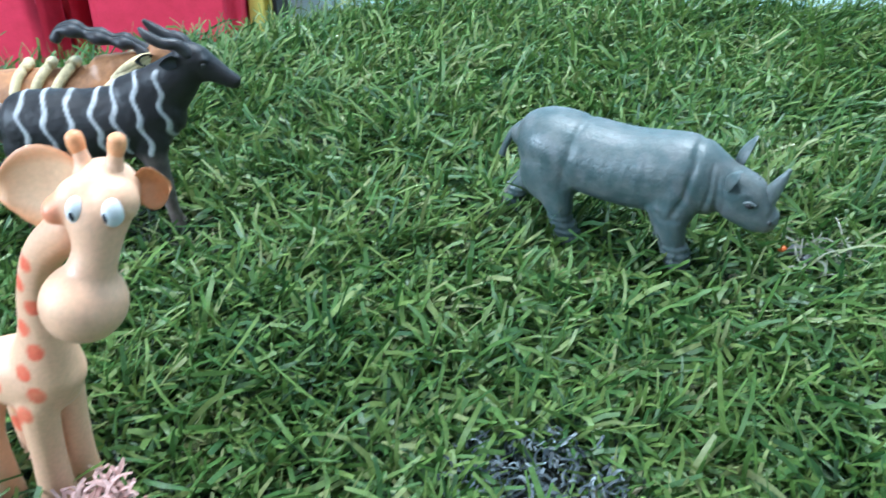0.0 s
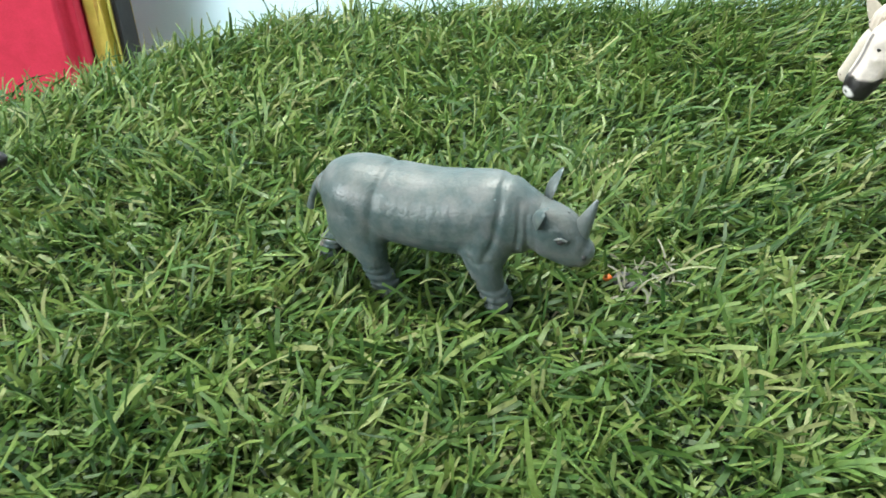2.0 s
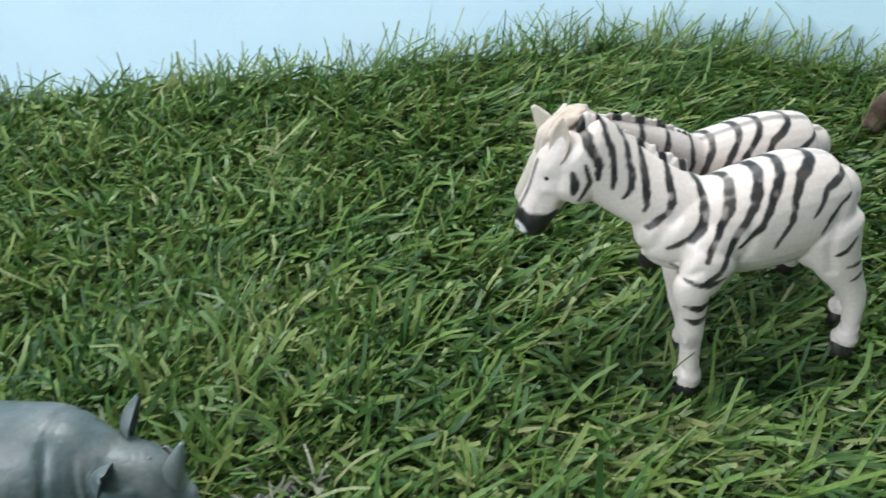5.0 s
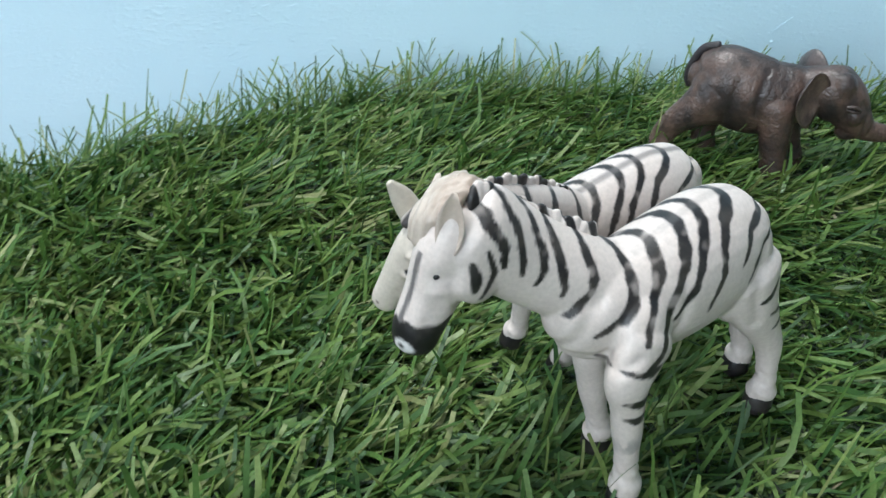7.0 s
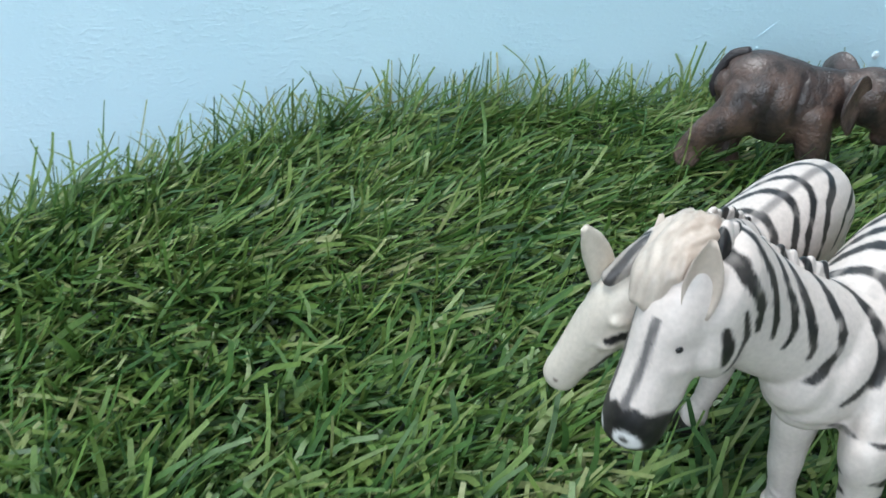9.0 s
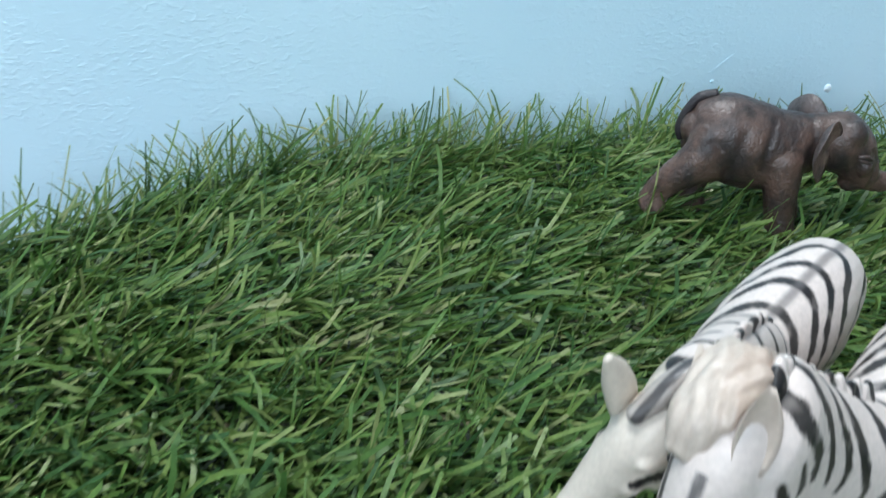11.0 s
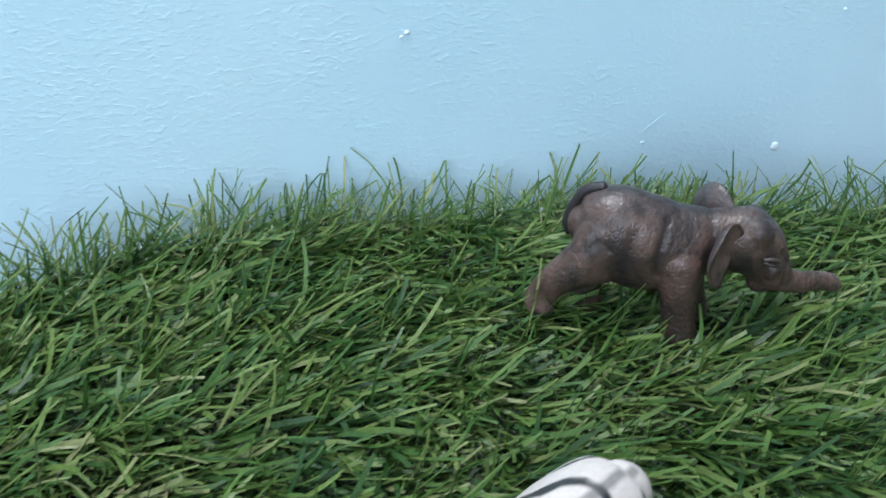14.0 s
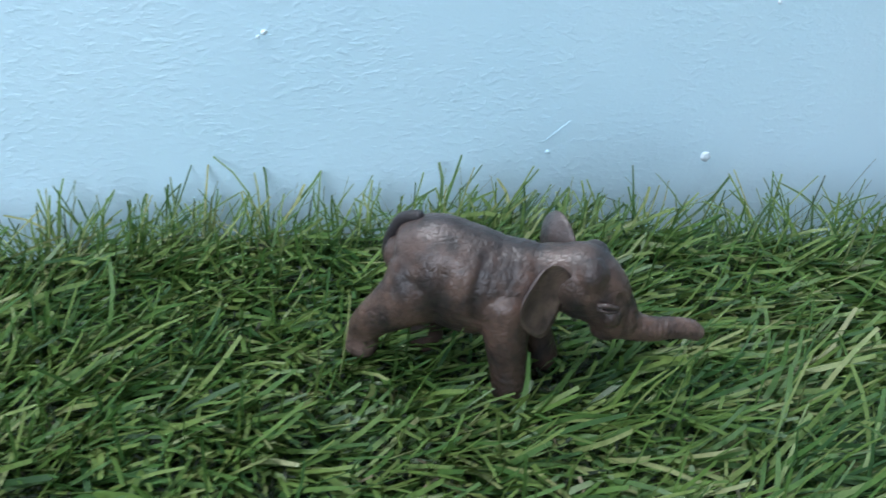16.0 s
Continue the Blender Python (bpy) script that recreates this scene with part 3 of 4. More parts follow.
LEG_PLANS = (
    # top of the leg, knee or hock, foot: x along the body and y across it
    (((27, 7, 50, 9, 6), (32.3, 7.8, 42, 6.84, 5.22), (32.4, 8.3, 35, 4.58, 4.05), (31.8, 8.7, 27, 3.95, 3.78), (31.3, 9, 20, 3.19, 3.11), (31, 9.3, 13.5, 3.19, 3.11), (31, 9.5, 9.6, 4.37, 4.19), (31.2, 9.5, 7.6, 4.09, 3.91)),
     ((25, -6, 48, 8, 6), (27, -7, 40, 6.65, 5.13), (26.5, -7.5, 32, 4.4, 4.05), (25, -7.8, 25, 3.86, 3.7), (23, -8, 18, 3.11, 3.02), (21.5, -8, 13, 3.19, 3.11), (21, -8, 9.6, 4.28, 4.09), (21, -8, 7.6, 4.09, 3.91)),
     ((-13, 7.5, 52, 11, 6.5), (-16.5, 8.5, 42, 8.17, 5.7), (-22.5, 9.6, 32, 5.28, 4.22), (-26, 10.4, 25, 4.12, 3.7), (-27, 10.8, 18, 3.11, 3.02), (-27.3, 11, 13, 3.19, 3.02), (-26.5, 11, 9.6, 4.37, 4.19), (-26, 11, 7.6, 4.09, 3.91)),
     ((-14, -7, 50, 10, 6.5), (-20, -6.5, 40, 7.6, 5.7), (-29, -5.2, 30, 4.93, 4.14), (-34.5, -4.2, 24, 4.03, 3.61), (-36, -3.6, 17, 3.11, 3.02), (-37, -3, 12.5, 3.19, 3.02), (-36.5, -3, 9.6, 4.28, 4.09), (-36, -3, 7.6, 4.09, 3.91))),
    (((24, 7, 48, 8, 6), (19, 7.6, 38, 6.08, 4.94), (17, 8.3, 30, 4.22, 3.96), (16.4, 8.5, 24, 3.86, 3.7), (16, 8.5, 17, 3.02, 2.94), (16, 8.5, 12, 3.19, 3.02), (16.4, 8.5, 10, 4.19, 4), (16.6, 8.5, 8, 4, 3.81)),
     ((25, -7, 48, 8, 6), (25, -7.8, 38, 6.08, 4.94), (24, -8.3, 30, 4.22, 3.96), (23, -8.5, 24, 3.86, 3.7), (22.4, -8.5, 17, 3.02, 2.94), (22, -8.5, 12, 3.19, 3.02), (22.4, -8.5, 10, 4.19, 4), (22.6, -8.5, 8, 4, 3.81)),
     ((-13, 7, 50, 10, 6.5), (-18, 7.6, 40, 7.6, 5.51), (-25, 7.4, 30, 4.75, 4.05), (-28, 7.2, 24, 3.95, 3.53), (-28, 7, 17, 3.02, 2.94), (-27.5, 7, 12, 3.19, 3.02), (-26.8, 7, 10, 4.19, 4), (-26.4, 7, 8, 4, 3.81)),
     ((-13, -7, 50, 10, 6.5), (-20, -7.6, 40, 7.6, 5.51), (-28, -7.4, 30, 4.75, 4.05), (-32, -7.2, 24, 3.95, 3.53), (-32, -7, 17, 3.02, 2.94), (-31.5, -7, 12, 3.19, 3.02), (-30.8, -7, 10, 4.19, 4), (-30.4, -7, 8, 4, 3.81))))


def zebra(m, poll, yaw, muzzle, label, seed, low=0.0, reach=0.0, tuck=0.0, swing=0.0):
    """poll: where the head sits, along and across the body, in millimetres; yaw: how far it is turned to its right."""
    t = thing("toy_zebra", m, label, "toy zebra", "toy animals")
    r = random.Random(seed)
    bm = bmesh.new()
    a, g = -poll[1], reach
    crest = 0.0 if muzzle else 3.6                         # the second holds its neck flatter and higher
    tube(bm, [(-20, 0, 60.5, 8, 7), (-16.5, 0, 59.5, 14, 11), (-8, -0.03 * a, 58, 17.4, 12.9), (1, -0.05 * a, 57.1, 18.5, 13.4), (14, -0.1 * a, 55.6, 17.4, 13.2), (25, -0.19 * a, 55.2, 15.0, 12), (35, -0.27 * a, 56, 12.5, 9.8), (39, -0.32 * a, 57.5, 8.5, 7.4)])
    ca, sa = math.cos(radians(yaw)), math.sin(radians(yaw))

    def h(x, y, z, *rest):
        """A place in the head: turned, carried forward, lowered and with the nose tucked in."""
        u, v = x - 63.5 - tuck * (81.5 - z) / 26, y + swing * (81.5 - z) / 26
        return (poll[0] + u * ca + v * sa, poll[1] - u * sa + v * ca, z - low * (0.25 + 0.75 * (z - 55) / 26), *rest)

    tube(bm, [(24, -0.2 * a, 57, 11.5, 10.2), (35 + 0.2 * g, -0.42 * a, 63 + crest - 0.1 * low, 10.8, 9.0), (47 + 0.6 * g, -0.72 * a, 71 + crest - 0.5 * low, 10.8, 7.8), (59 + g, -0.88 * a, 80.5 - 0.9 * low, 11.0, 6.8)])
    k, e = (1.0, 1.0) if muzzle else (0.9, 0.74)      # the second has a slimmer head and a finer nose
    tube(bm, [h(63.5, 0, 81.5, 8.0 * k, 6.6 * k), h(68, 0, 75, 7.8 * k, 6.7 * k), h(71.5, 0, 67, 6.5 * k, 6.1 * k), h(75.0, 0, 60, 5.8 * e, 5.7 * e), h(76.4, 0, 56.5, 5 * e, 5.4 * e)])
    ball(bm, *h(66, 0, 71), 6.4 * k, 6.0 * k, 6 * k)
    for s in (-1, 1):
        ball(bm, *h(62.5, s * 2.5, 72.0), 7.2 * k, 5.2 * k, 8.2 * k)   # cheek
        ball(bm, *h(69.6, s * 4.2, 76), 3.6, 2.2, 1.6)                 # brow
        ball(bm, *h(70.8, s * 3.9, 69.8), 3.4, 2.4, 1.6)               # bone under the eye
        ball(bm, -13, s * 6, 50, 11, 7, 13)
        ball(bm, 27, s * 5.6, 50, 9, 6, 12)
        ball(bm, *h(77.0, s * 2.8 * e, 57.2), 2.3 * e, 2.3 * e, 2.4 * e)
    plan_of = LEG_PLANS[0 if muzzle else 1]
    for rows in plan_of:
        tube(bm, rows)
    me = fused(bm, 0.6, 5)
    p = coords(me)
    groove = np.zeros(len(p))
    for line, depth, w in ((((17, 64), (18, 52), (24, 42)), 0.6, 1.5), (((-12, 62), (-9, 50), (-12, 40)), 0.7, 1.8), (((34, 50), (38, 47), (42, 48)), 0.5, 1.2), (((26, 45), (29, 41), (27, 36)), 0.35, 1.0)):
        d, s = off_line(p[:, 0], p[:, 2], line)
        groove -= depth * np.exp(-(d / w) ** 2)
    hz = p[:, 2] + low * (0.25 + 0.75 * (p[:, 2] - 55) / 26)        # the same places in the head's own directions
    hx = (p[:, 0] - poll[0]) * ca - (p[:, 1] - poll[1]) * sa + 63.5 + tuck * (81.5 - hz) / 26
    hy = (p[:, 0] - poll[0]) * sa + (p[:, 1] - poll[1]) * ca - swing * (81.5 - hz) / 26
    face = (hx > 60) & (np.abs(hy) > 2.2)
    for x, z, u, v, depth in ((71.0, 73.2, 2.4, 1.5, 0.55), (72.0, 66.6, 2.0, 2.4, 0.5), (66.5, 64.8, 2.2, 1.5, 0.45), (74.5, 62.8, 1.2, 1.6, 0.4), (67.0, 70.0, 2.0, 1.6, -0.5), (71.5, 69.6, 2.2, 1.0, -0.35)):
        groove -= depth * np.exp(-((hx - x) / u) ** 2 - ((hz - z) / v) ** 2) * face
    low_leg = np.clip((20 - p[:, 2]) / 4, 0, 1)
    groove += low_leg * 0.14 * np.sin(p[:, 2] * 1.9 + p[:, 1])
    dent(me, p, groove)
    c = np.tile(np.array(BONE), (len(p), 1))
    jig = 0.3 * np.sin(p[:, 2] * 0.3 + seed) + 0.22 * np.sin(p[:, 2] * 0.7 + 0.22 * p[:, 0] + 2 * seed) + 0.10 * np.sin(p[:, 2] * 2.1 + p[:, 0])
    px, pz = p[:, 0] + jig - g * np.clip((p[:, 0] - 30) / 30, 0, 1), p[:, 2] + low * 0.9 * np.clip((p[:, 0] - 34) / 26, 0, 1)
    wear = np.array([noise.noise(Vector(q) * 0.35) for q in p])

    def stripe(line, w, x0=-99.0, x1=99.0, sides=0):
        d, s = off_line(px, pz, line)
        thick = w * 0.70 * (0.30 + 0.9 * np.sin(math.pi * np.clip(0.10 + 0.80 * s, 0, 1))) * (1 + 0.25 * wear)
        m = np.clip((thick - d) / 0.35 + 0.5, 0, 1) * ((px > x0) & (px < x1))
        if sides:
            m = m * (p[:, 1] * sides > 0)
        lay(c, m * np.clip(1.25 + 1.1 * wear, 0.62, 1), INK)

    def mark(line, w, sides=0):
        """A brush stroke on the side of the head."""
        d, s = off_line(hx, hz, line)
        m = np.clip((w * (0.45 + 0.65 * np.sin(math.pi * np.clip(0.08 + 0.84 * s, 0, 1))) - d) / 0.35 + 0.5, 0, 1) * (hx > 56.5) * (np.abs(hy) > 2.5)
        lay(c, m * (hy * sides >= 0), INK)

    k = (r.uniform(-1.2, 1.2), r.uniform(-1.2, 1.2)) if not muzzle else (0.0, 0.0)
    body = ((((27.5 + k[0], 78), (28.3, 73), (29.2, 67), (31.4, 61.5), (34.4, 57.6), (39, 54.2)), 1.5), (((17, 79), (20.8, 70.5), (23.7, 66), (27, 60.5), (31.7, 52.8)), 1.6), (((7 + k[1], 80), (12.9, 72), (16, 68), (20, 61), (27.8, 49), (33, 46)), 1.6),
            (((1, 80), (6.6, 73), (11.2, 68), (14.5, 60.7), (20.5, 54.3)), 1.45), (((-10 + k[0], 80), (-5, 75), (1.5, 72), (4.7, 67), (5.7, 61), (9.2, 52.5)), 1.5), (((-17, 72.5), (-12.6, 70.3), (-6, 67.9), (-1.3, 60.8)), 1.3),
            (((-14.5, 65), (-12, 63), (-8.2, 59.4), (-5.7, 54)), 1.1), (((-18, 51), (-14.7, 47.4), (-11.5, 45.9)), 1.15), (((-24, 41), (-16, 41)), 0.9), (((-25, 37), (-20, 35)), 0.85))
    for line, w in body:
        stripe(line, w if muzzle else 0.8 * w, -60, 46)
    for line, w in ((((35.5, 80), (36.6, 75), (38, 69), (39, 64.6), (44, 59.2)), 1.4), (((43, 85), (44.2, 77), (44.1, 72), (45.3, 64.5)), 1.4), (((49.5, 87), (48.7, 81.6), (47.7, 76.3), (48.3, 71), (50.2, 68.3)), 1.25),
                    (((54.8, 93), (54.8, 87), (53.4, 81), (52.6, 76), (53.4, 71.3)), 1.25), (((57.7, 97), (61, 89.7), (59.7, 84), (57.2, 78), (57, 74.2)), 1.7)):
        stripe(line, w, 20, 62.5)
    up = np.clip((normals(me)[:, 2] - 0.8) / 0.15, 0, 1)
    lay(c, up * np.clip(1.6 - np.abs(p[:, 1] + 0.8 * jig), 0, 1) * (p[:, 0] < 26) * (p[:, 2] > 58) * (0.25 if muzzle else 0.7), (0.10, 0.09, 0.09))
    for line, w in ((((26, 46.5), (31.5, 45.4), (37, 47)), 1.2), (((27, 38.8), (32, 37.2), (36.5, 38.4)), 1.5), (((28, 33.2), (32, 32.2), (35.5, 33)), 1.4)):
        if muzzle:
            stripe(line, w, 20, 40, 1)
    if muzzle:                                             # scuffs on the knees
        lay(c, np.clip(0.9 - np.hypot((p[:, 0] - 33) * 0.8, (p[:, 2] - 24) * 0.7) / 3.0, 0, 0.6) * (wear > -0.1), (0.22, 0.21, 0.21))
        mark(((64.6, 76), (63.8, 72.8), (64.2, 70)), 1.25)
        mark(((61.2, 79), (59.6, 73.5), (62.6, 67.2)), 0.7)
    nn = normals(me)
    front = nn[:, 0] * ca - nn[:, 1] * sa > 0.35
    for s in (-1, 1):                                      # two lines down the face
        d = np.abs(hy - s * (2.2 + (hz - 60) * 0.06))
        lay(c, np.clip((0.95 - d) / 0.4, 0, 1) * (hx > 69) * (hz > 61) * (hz < 78) * front * (1.0 if muzzle else 0.0), (0.13, 0.12, 0.12) if s > 0 else (0.03, 0.03, 0.03))
    if muzzle:
        mz = np.clip((62.8 - hz + 0.5 * np.sin(hy * 2)) / 0.5, 0, 1) * (hx > 64) * (hz > 45)
        lay(c, mz, INK)
        for s in (-1, 1):
            d = np.hypot(hy - s * 3.0, hz - 56.8) * (1 + 0.25 * wear)
            lay(c, np.clip((2.0 - d) / 0.4, 0, 1) * (hx > 75.5), (0.72, 0.70, 0.68))
            lay(c, np.clip((0.75 - d) / 0.3, 0, 1) * (hx > 75.5), INK)
    else:
        lay(c, np.clip((hx - 58) / 4, 0, 1) * (hz < 86) * (hz > 48) * 0.8, (0.60, 0.53, 0.44))
        for s in (-1, 1):
            d = np.hypot(hy - s * 2.4, hz - 57.5)
            lay(c, np.clip((0.6 - d) / 0.3, 0, 1) * (hx > 75), (0.10, 0.06, 0.05))
        mark(((66, 68), (70, 65), (73, 61.5)), 0.7)        # mouth and closed eye
        mark(((65, 74.5), (68.5, 72), (72.5, 71)), 1.0)
    paint(me, c)
    fasten("body", me, STRIPED, t)
    # mane: a thin crest of pointed locks down the neck
    bm = bmesh.new()
    for k in range(14):
        s = k / 13
        x, z = 58.5 + g * (1 - s) - 27 * s, 91 - low * 0.95 * (1 - s) - 16.0 * s + (crest - 0.6) * math.sin(s * 3.14)
        y = -a * (0.42 + 0.46 * min(1.0, (1 - s) * 1.25))
        top = (1.4 if k % 2 else 0.7) * (1 - 0.25 * s)
        tube(bm, [(x + 1.5, y, z - 6, 2.6, 1.9), (x + 0.3, y, z - 2.4, 2.5, 1.6), (x - 1.0, y + r.uniform(-0.5, 0.5), z - 0.8 + top, 1.5, 0.8)], 3, 8)
    me = fused(bm, 0.4, 2)
    q = coords(me)
    c = np.tile(np.array(BONE), (len(q), 1))
    lay(c, np.clip((np.sin((q[:, 0] - g * np.clip((q[:, 0] - 30) / 30, 0, 1) - 47.4) * 2 * math.pi / 5.8) - 0.1) * 4, 0, 1), INK)
    paint(me, c)
    fasten("mane", me, STRIPED, t, "striped upright mane")
    bm = bmesh.new()
    if muzzle:
        tube(bm, [h(59, -1.4, 85.5, 3.6, 3.4), h(62, -1.4, 86.4, 4.4, 4.6), h(66.5, -1.4, 85.4, 4.6, 5.2), h(71.2, -1.2, 82.2, 3.8, 4.8), h(74.0, -1, 78.6, 1.8, 3.0)])
        for k in range(34):                                # locks combed forward over the brow
            y = r.uniform(-5.0, 5.0)
            x = r.uniform(59.5, 68)
            rows = [h(x + q, y * (1 - 0.03 * q) - 1.4, 90.4 - 0.062 * (x + q - 62.5) ** 2 - 0.06 * y * y + r.uniform(-0.5, 0.6), 1.3, 1.3) for q in (0, 2, 4, 5.5)]
            tube(bm, [(*rows[0][:3], 0.8, 0.8), rows[1], rows[2], (*rows[3][:3], 0.6, 0.6)], 3, 8)
        me = fused(bm, 0.4, 8)
        q = coords(me)
        dent(me, q, 0.16 * np.sin(q[:, 1] * 2.3 + 1.8 * np.sin(q[:, 0] * 0.7)) + 0.05 * np.sin(q[:, 0] * 2.9 + q[:, 1] * 4.1))
        c = np.tile(np.array((0.54, 0.46, 0.39)), (len(q), 1))
        lay(c, np.clip(np.sin(q[:, 1] * 3.1 + 1.5 * np.sin(q[:, 0])) * -0.4, 0, 0.3), (0.34, 0.26, 0.21))
        lay(c, np.clip(1.2 - np.hypot(q[:, 1] + a - 0.5, (q[:, 0] - 61.5) * 0.7) / 5.0, 0, 0.6), (0.40, 0.30, 0.235))
        paint(me, c)
        fasten("forelock", me, STRIPED, t, "cream moulded forelock")
    else:
        tube(bm, [h(52, 0, 87, 2.6, 1.8), h(60, 0, 90.5, 2.6, 2.4), h(66.5, 0, 88.5, 2.4, 2.6), h(72.5, 0, 82.5, 1.4, 1.7)])
        me = fused(bm, 0.4, 2)
        q = coords(me)
        c = np.tile(np.array((0.05, 0.045, 0.045)), (len(q), 1))
        lay(c, np.clip(np.sin(q[:, 1] * 2.1 + 0.9 + 0.3 * q[:, 0]) * 2, 0, 0.8), (0.42, 0.37, 0.33))
        paint(me, c)
        fasten("forelock", me, STRIPED, t, "dark striped forelock")
    for s in (-1, 1):
        if muzzle:
            cup("ear", h(69.6, s * 6.5, 78.6), h(67.4, s * 6.8, 91.6 if s > 0 else 90.0), 3.1, 1.6, Vector(h(66.5, s * 9.0, 80)) - Vector(h(63.5, s * 4.0, 80)), STRIPED, (0.56, 0.49, 0.42), (0.52, 0.43, 0.36), t, "cream ear beside the forelock")
        elif s < 0:
            limb("ear", [(70.5, -4.6, 72, 2.4, 2.2), (72.5, -6.2, 77, 3.0, 2.4), (75.0, -7.8, 81.5, 2.6, 2.0), (77.8, -9.0, 85.5, 1.0, 0.8)], STRIPED, (0.60, 0.53, 0.44), t, "cream upright ear", 5)
        else:
            cup("ear", h(63.5, 5.5, 79), h(67.0, 15.0, 84), 4.0, 2.4, (0.8, 0, 0.5), STRIPED, (0.60, 0.53, 0.44), (0.50, 0.41, 0.34), t)
        if muzzle:
            bead("eye", *h(71.8, s * 5.4, 73.4), 0.9, 0.9, 0.85, COAT, (0.015, 0.015, 0.016), t, "tiny black painted eye")
    for rows in plan_of:
        x, y, z = rows[-1][:3]
        limb("hoof", [(x, y, z + 0.2, 4.1, 3.9), (x + 0.3, y, z - 1.2, 4.3, 4.0), (x + 0.4, y, z - 2.6, 4.4, 4.1)], STRIPED, INK, t, "black painted hoof", 3, 16)
    limb("tail", [(-20, 0, 58, 1.8, 1.8), (-24.5, 0.5, 53, 1.5, 1.5), (-27.5, 1, 46, 1.4, 1.4), (-28.5, 1, 40, 1.4, 1.4)], STRIPED, BONE, t)
    limb("tail_tuft", [(-28.6, 1, 40, 1.6, 1.5), (-29.5, 1, 34, 2.1, 1.8), (-30, 1, 27, 1.0, 0.9)], STRIPED, (0.05, 0.046, 0.05), t, "black tail tuft")
    return t


def elephant(m):
    t = thing("toy_elephant_calf", m, "brown-grey vinyl toy elephant calf walking on artificial grass", "toy elephant", "toy animals")
    bm = bmesh.new()
    tube(bm, [(-33, 1, 33.5, 6, 6), (-30, 1, 33.5, 11.5, 10), (-22, 0.5, 32, 15.2, 13.2), (-11, 0, 29, 16, 14), (0, 0, 28.2, 14.8, 13), (9, 0, 30, 12, 11), (16, 0, 31, 9.5, 8.5)])
    tube(bm, [(10, 0, 32, 9.5, 8.5), (19, 0, 32.5, 9.5, 9), (25.5, 0, 32, 11, 10), (31, 0, 29, 10, 8.8), (35.5, 0, 24.3, 8, 7), (39, 0.5, 20.5, 6.2, 5.8)])
    tube(bm, [(36, 0.5, 21.5, 6.2, 5.4), (42, 1.2, 18.8, 4.5, 4.2), (48.5, 2.4, 17.6, 3.7, 3.5), (54.5, 4.2, 17.6, 3.3, 3.2), (60, 6.3, 16.6, 3.1, 3.0), (63, 7.6, 14.8, 2.6, 2.6)])
    ball(bm, 34, 0.5, 17.5, 5, 4.5, 3.5)
    for s in (-1, 1):
        ball(bm, -25, s * 6.5, 28, 11, 6.6, 12)
        ball(bm, 3, s * 6.8, 26.5, 8.5, 6, 11)
        ball(bm, 28.5, s * 5, 36.5, 5.6, 5, 5.4)
        ball(bm, 35.5, s * 6.2, 25.5, 3.4, 3, 3.4)
    tube(bm, [(-26, -7.5, 27, 10.5, 7), (-33.5, -8, 21.5, 7.6, 6.4), (-39.5, -7.5, 17, 6, 5.7), (-44.0, -6, 11.5, 5.4, 5.4), (-45.5, -5, 6.5, 6, 6)])
    tube(bm, [(-23, 8, 24, 9, 7), (-25, 9, 16, 6.5, 6), (-27.5, 9, 9, 5.6, 5.6), (-27, 9, 3, 6, 6), (-26.5, 9, 0, 6.2, 6.2)])
    tube(bm, [(3, -8, 26, 9, 6.8), (4, -9.5, 17, 7.2, 6.4), (5, -10.5, 9, 6.2, 5.8), (6, -11, 3, 6.2, 6.2), (6.5, -11, 0, 6.5, 6.5)])
    tube(bm, [(6, 8, 25, 8, 6.5), (9, 8.5, 16, 6.6, 6), (11, 8.5, 8, 6, 5.6), (12.5, 8.5, 3, 6, 6), (13, 8.5, 0, 6.4, 6.4)])
    me = fused(bm, 0.7, 6)
    p = coords(me)
    fold = np.zeros(len(p))
    for line, depth, w in ((((-15, 36), (-16, 31), (-18, 22)), 0.7, 2.2), (((-3, 40), (-5, 34), (-6, 24)), 0.7, 1.6), (((-31, 30), (-27, 33), (-23, 31)), 0.4, 1.2), (((12, 44), (13, 34), (11, 24)), 0.4, 1.4), (((38, 31), (41, 27), (40, 18)), 0.5, 1.0), (((1, 42), (0, 37), (-2, 31)), 0.14, 0.7), (((5, 41), (6, 37), (4, 33)), 0.12, 0.7)):
        d, s = off_line(p[:, 0], p[:, 2], line)
        fold -= depth * np.exp(-(d / w) ** 2)
    trunk = np.clip((p[:, 0] - 42) / 3, 0, 1)
    fold += trunk * 0.13 * np.sin(p[:, 0] * 2 * math.pi / 1.7 + 0.8 * np.sin(p[:, 0] * 0.9))
    fold += (p[:, 2] < 24) * (p[:, 0] < 20) * 0.07 * np.sin(p[:, 2] * 2 * math.pi / 2.1 + 0.3 * p[:, 0] + 1.5 * np.sin(p[:, 1] * 0.6))
    rough = np.array([noise.noise(Vector(q) * 0.55) + 0.6 * noise.noise(Vector(q) * 1.1) for q in p])
    shoulder = np.clip(1.3 - np.hypot(p[:, 0] - 2, p[:, 2] - 37) / 10, 0, 1)
    fold += rough * (0.09 + 0.09 * shoulder)
    dent(me, p, fold)
    c = np.tile(np.array((0.120, 0.074, 0.057)), (len(p), 1))
    lay(c, np.clip(rough * 1.2, 0, 0.6) * shoulder, (0.022, 0.019, 0.021))
    lay(c, np.clip((p[:, 2] - 36) / 12, 0, 1) * 0.7, (0.088, 0.074, 0.074))
    # creases coloured darker as the fold gets deeper
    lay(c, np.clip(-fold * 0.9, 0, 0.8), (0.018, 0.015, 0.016))
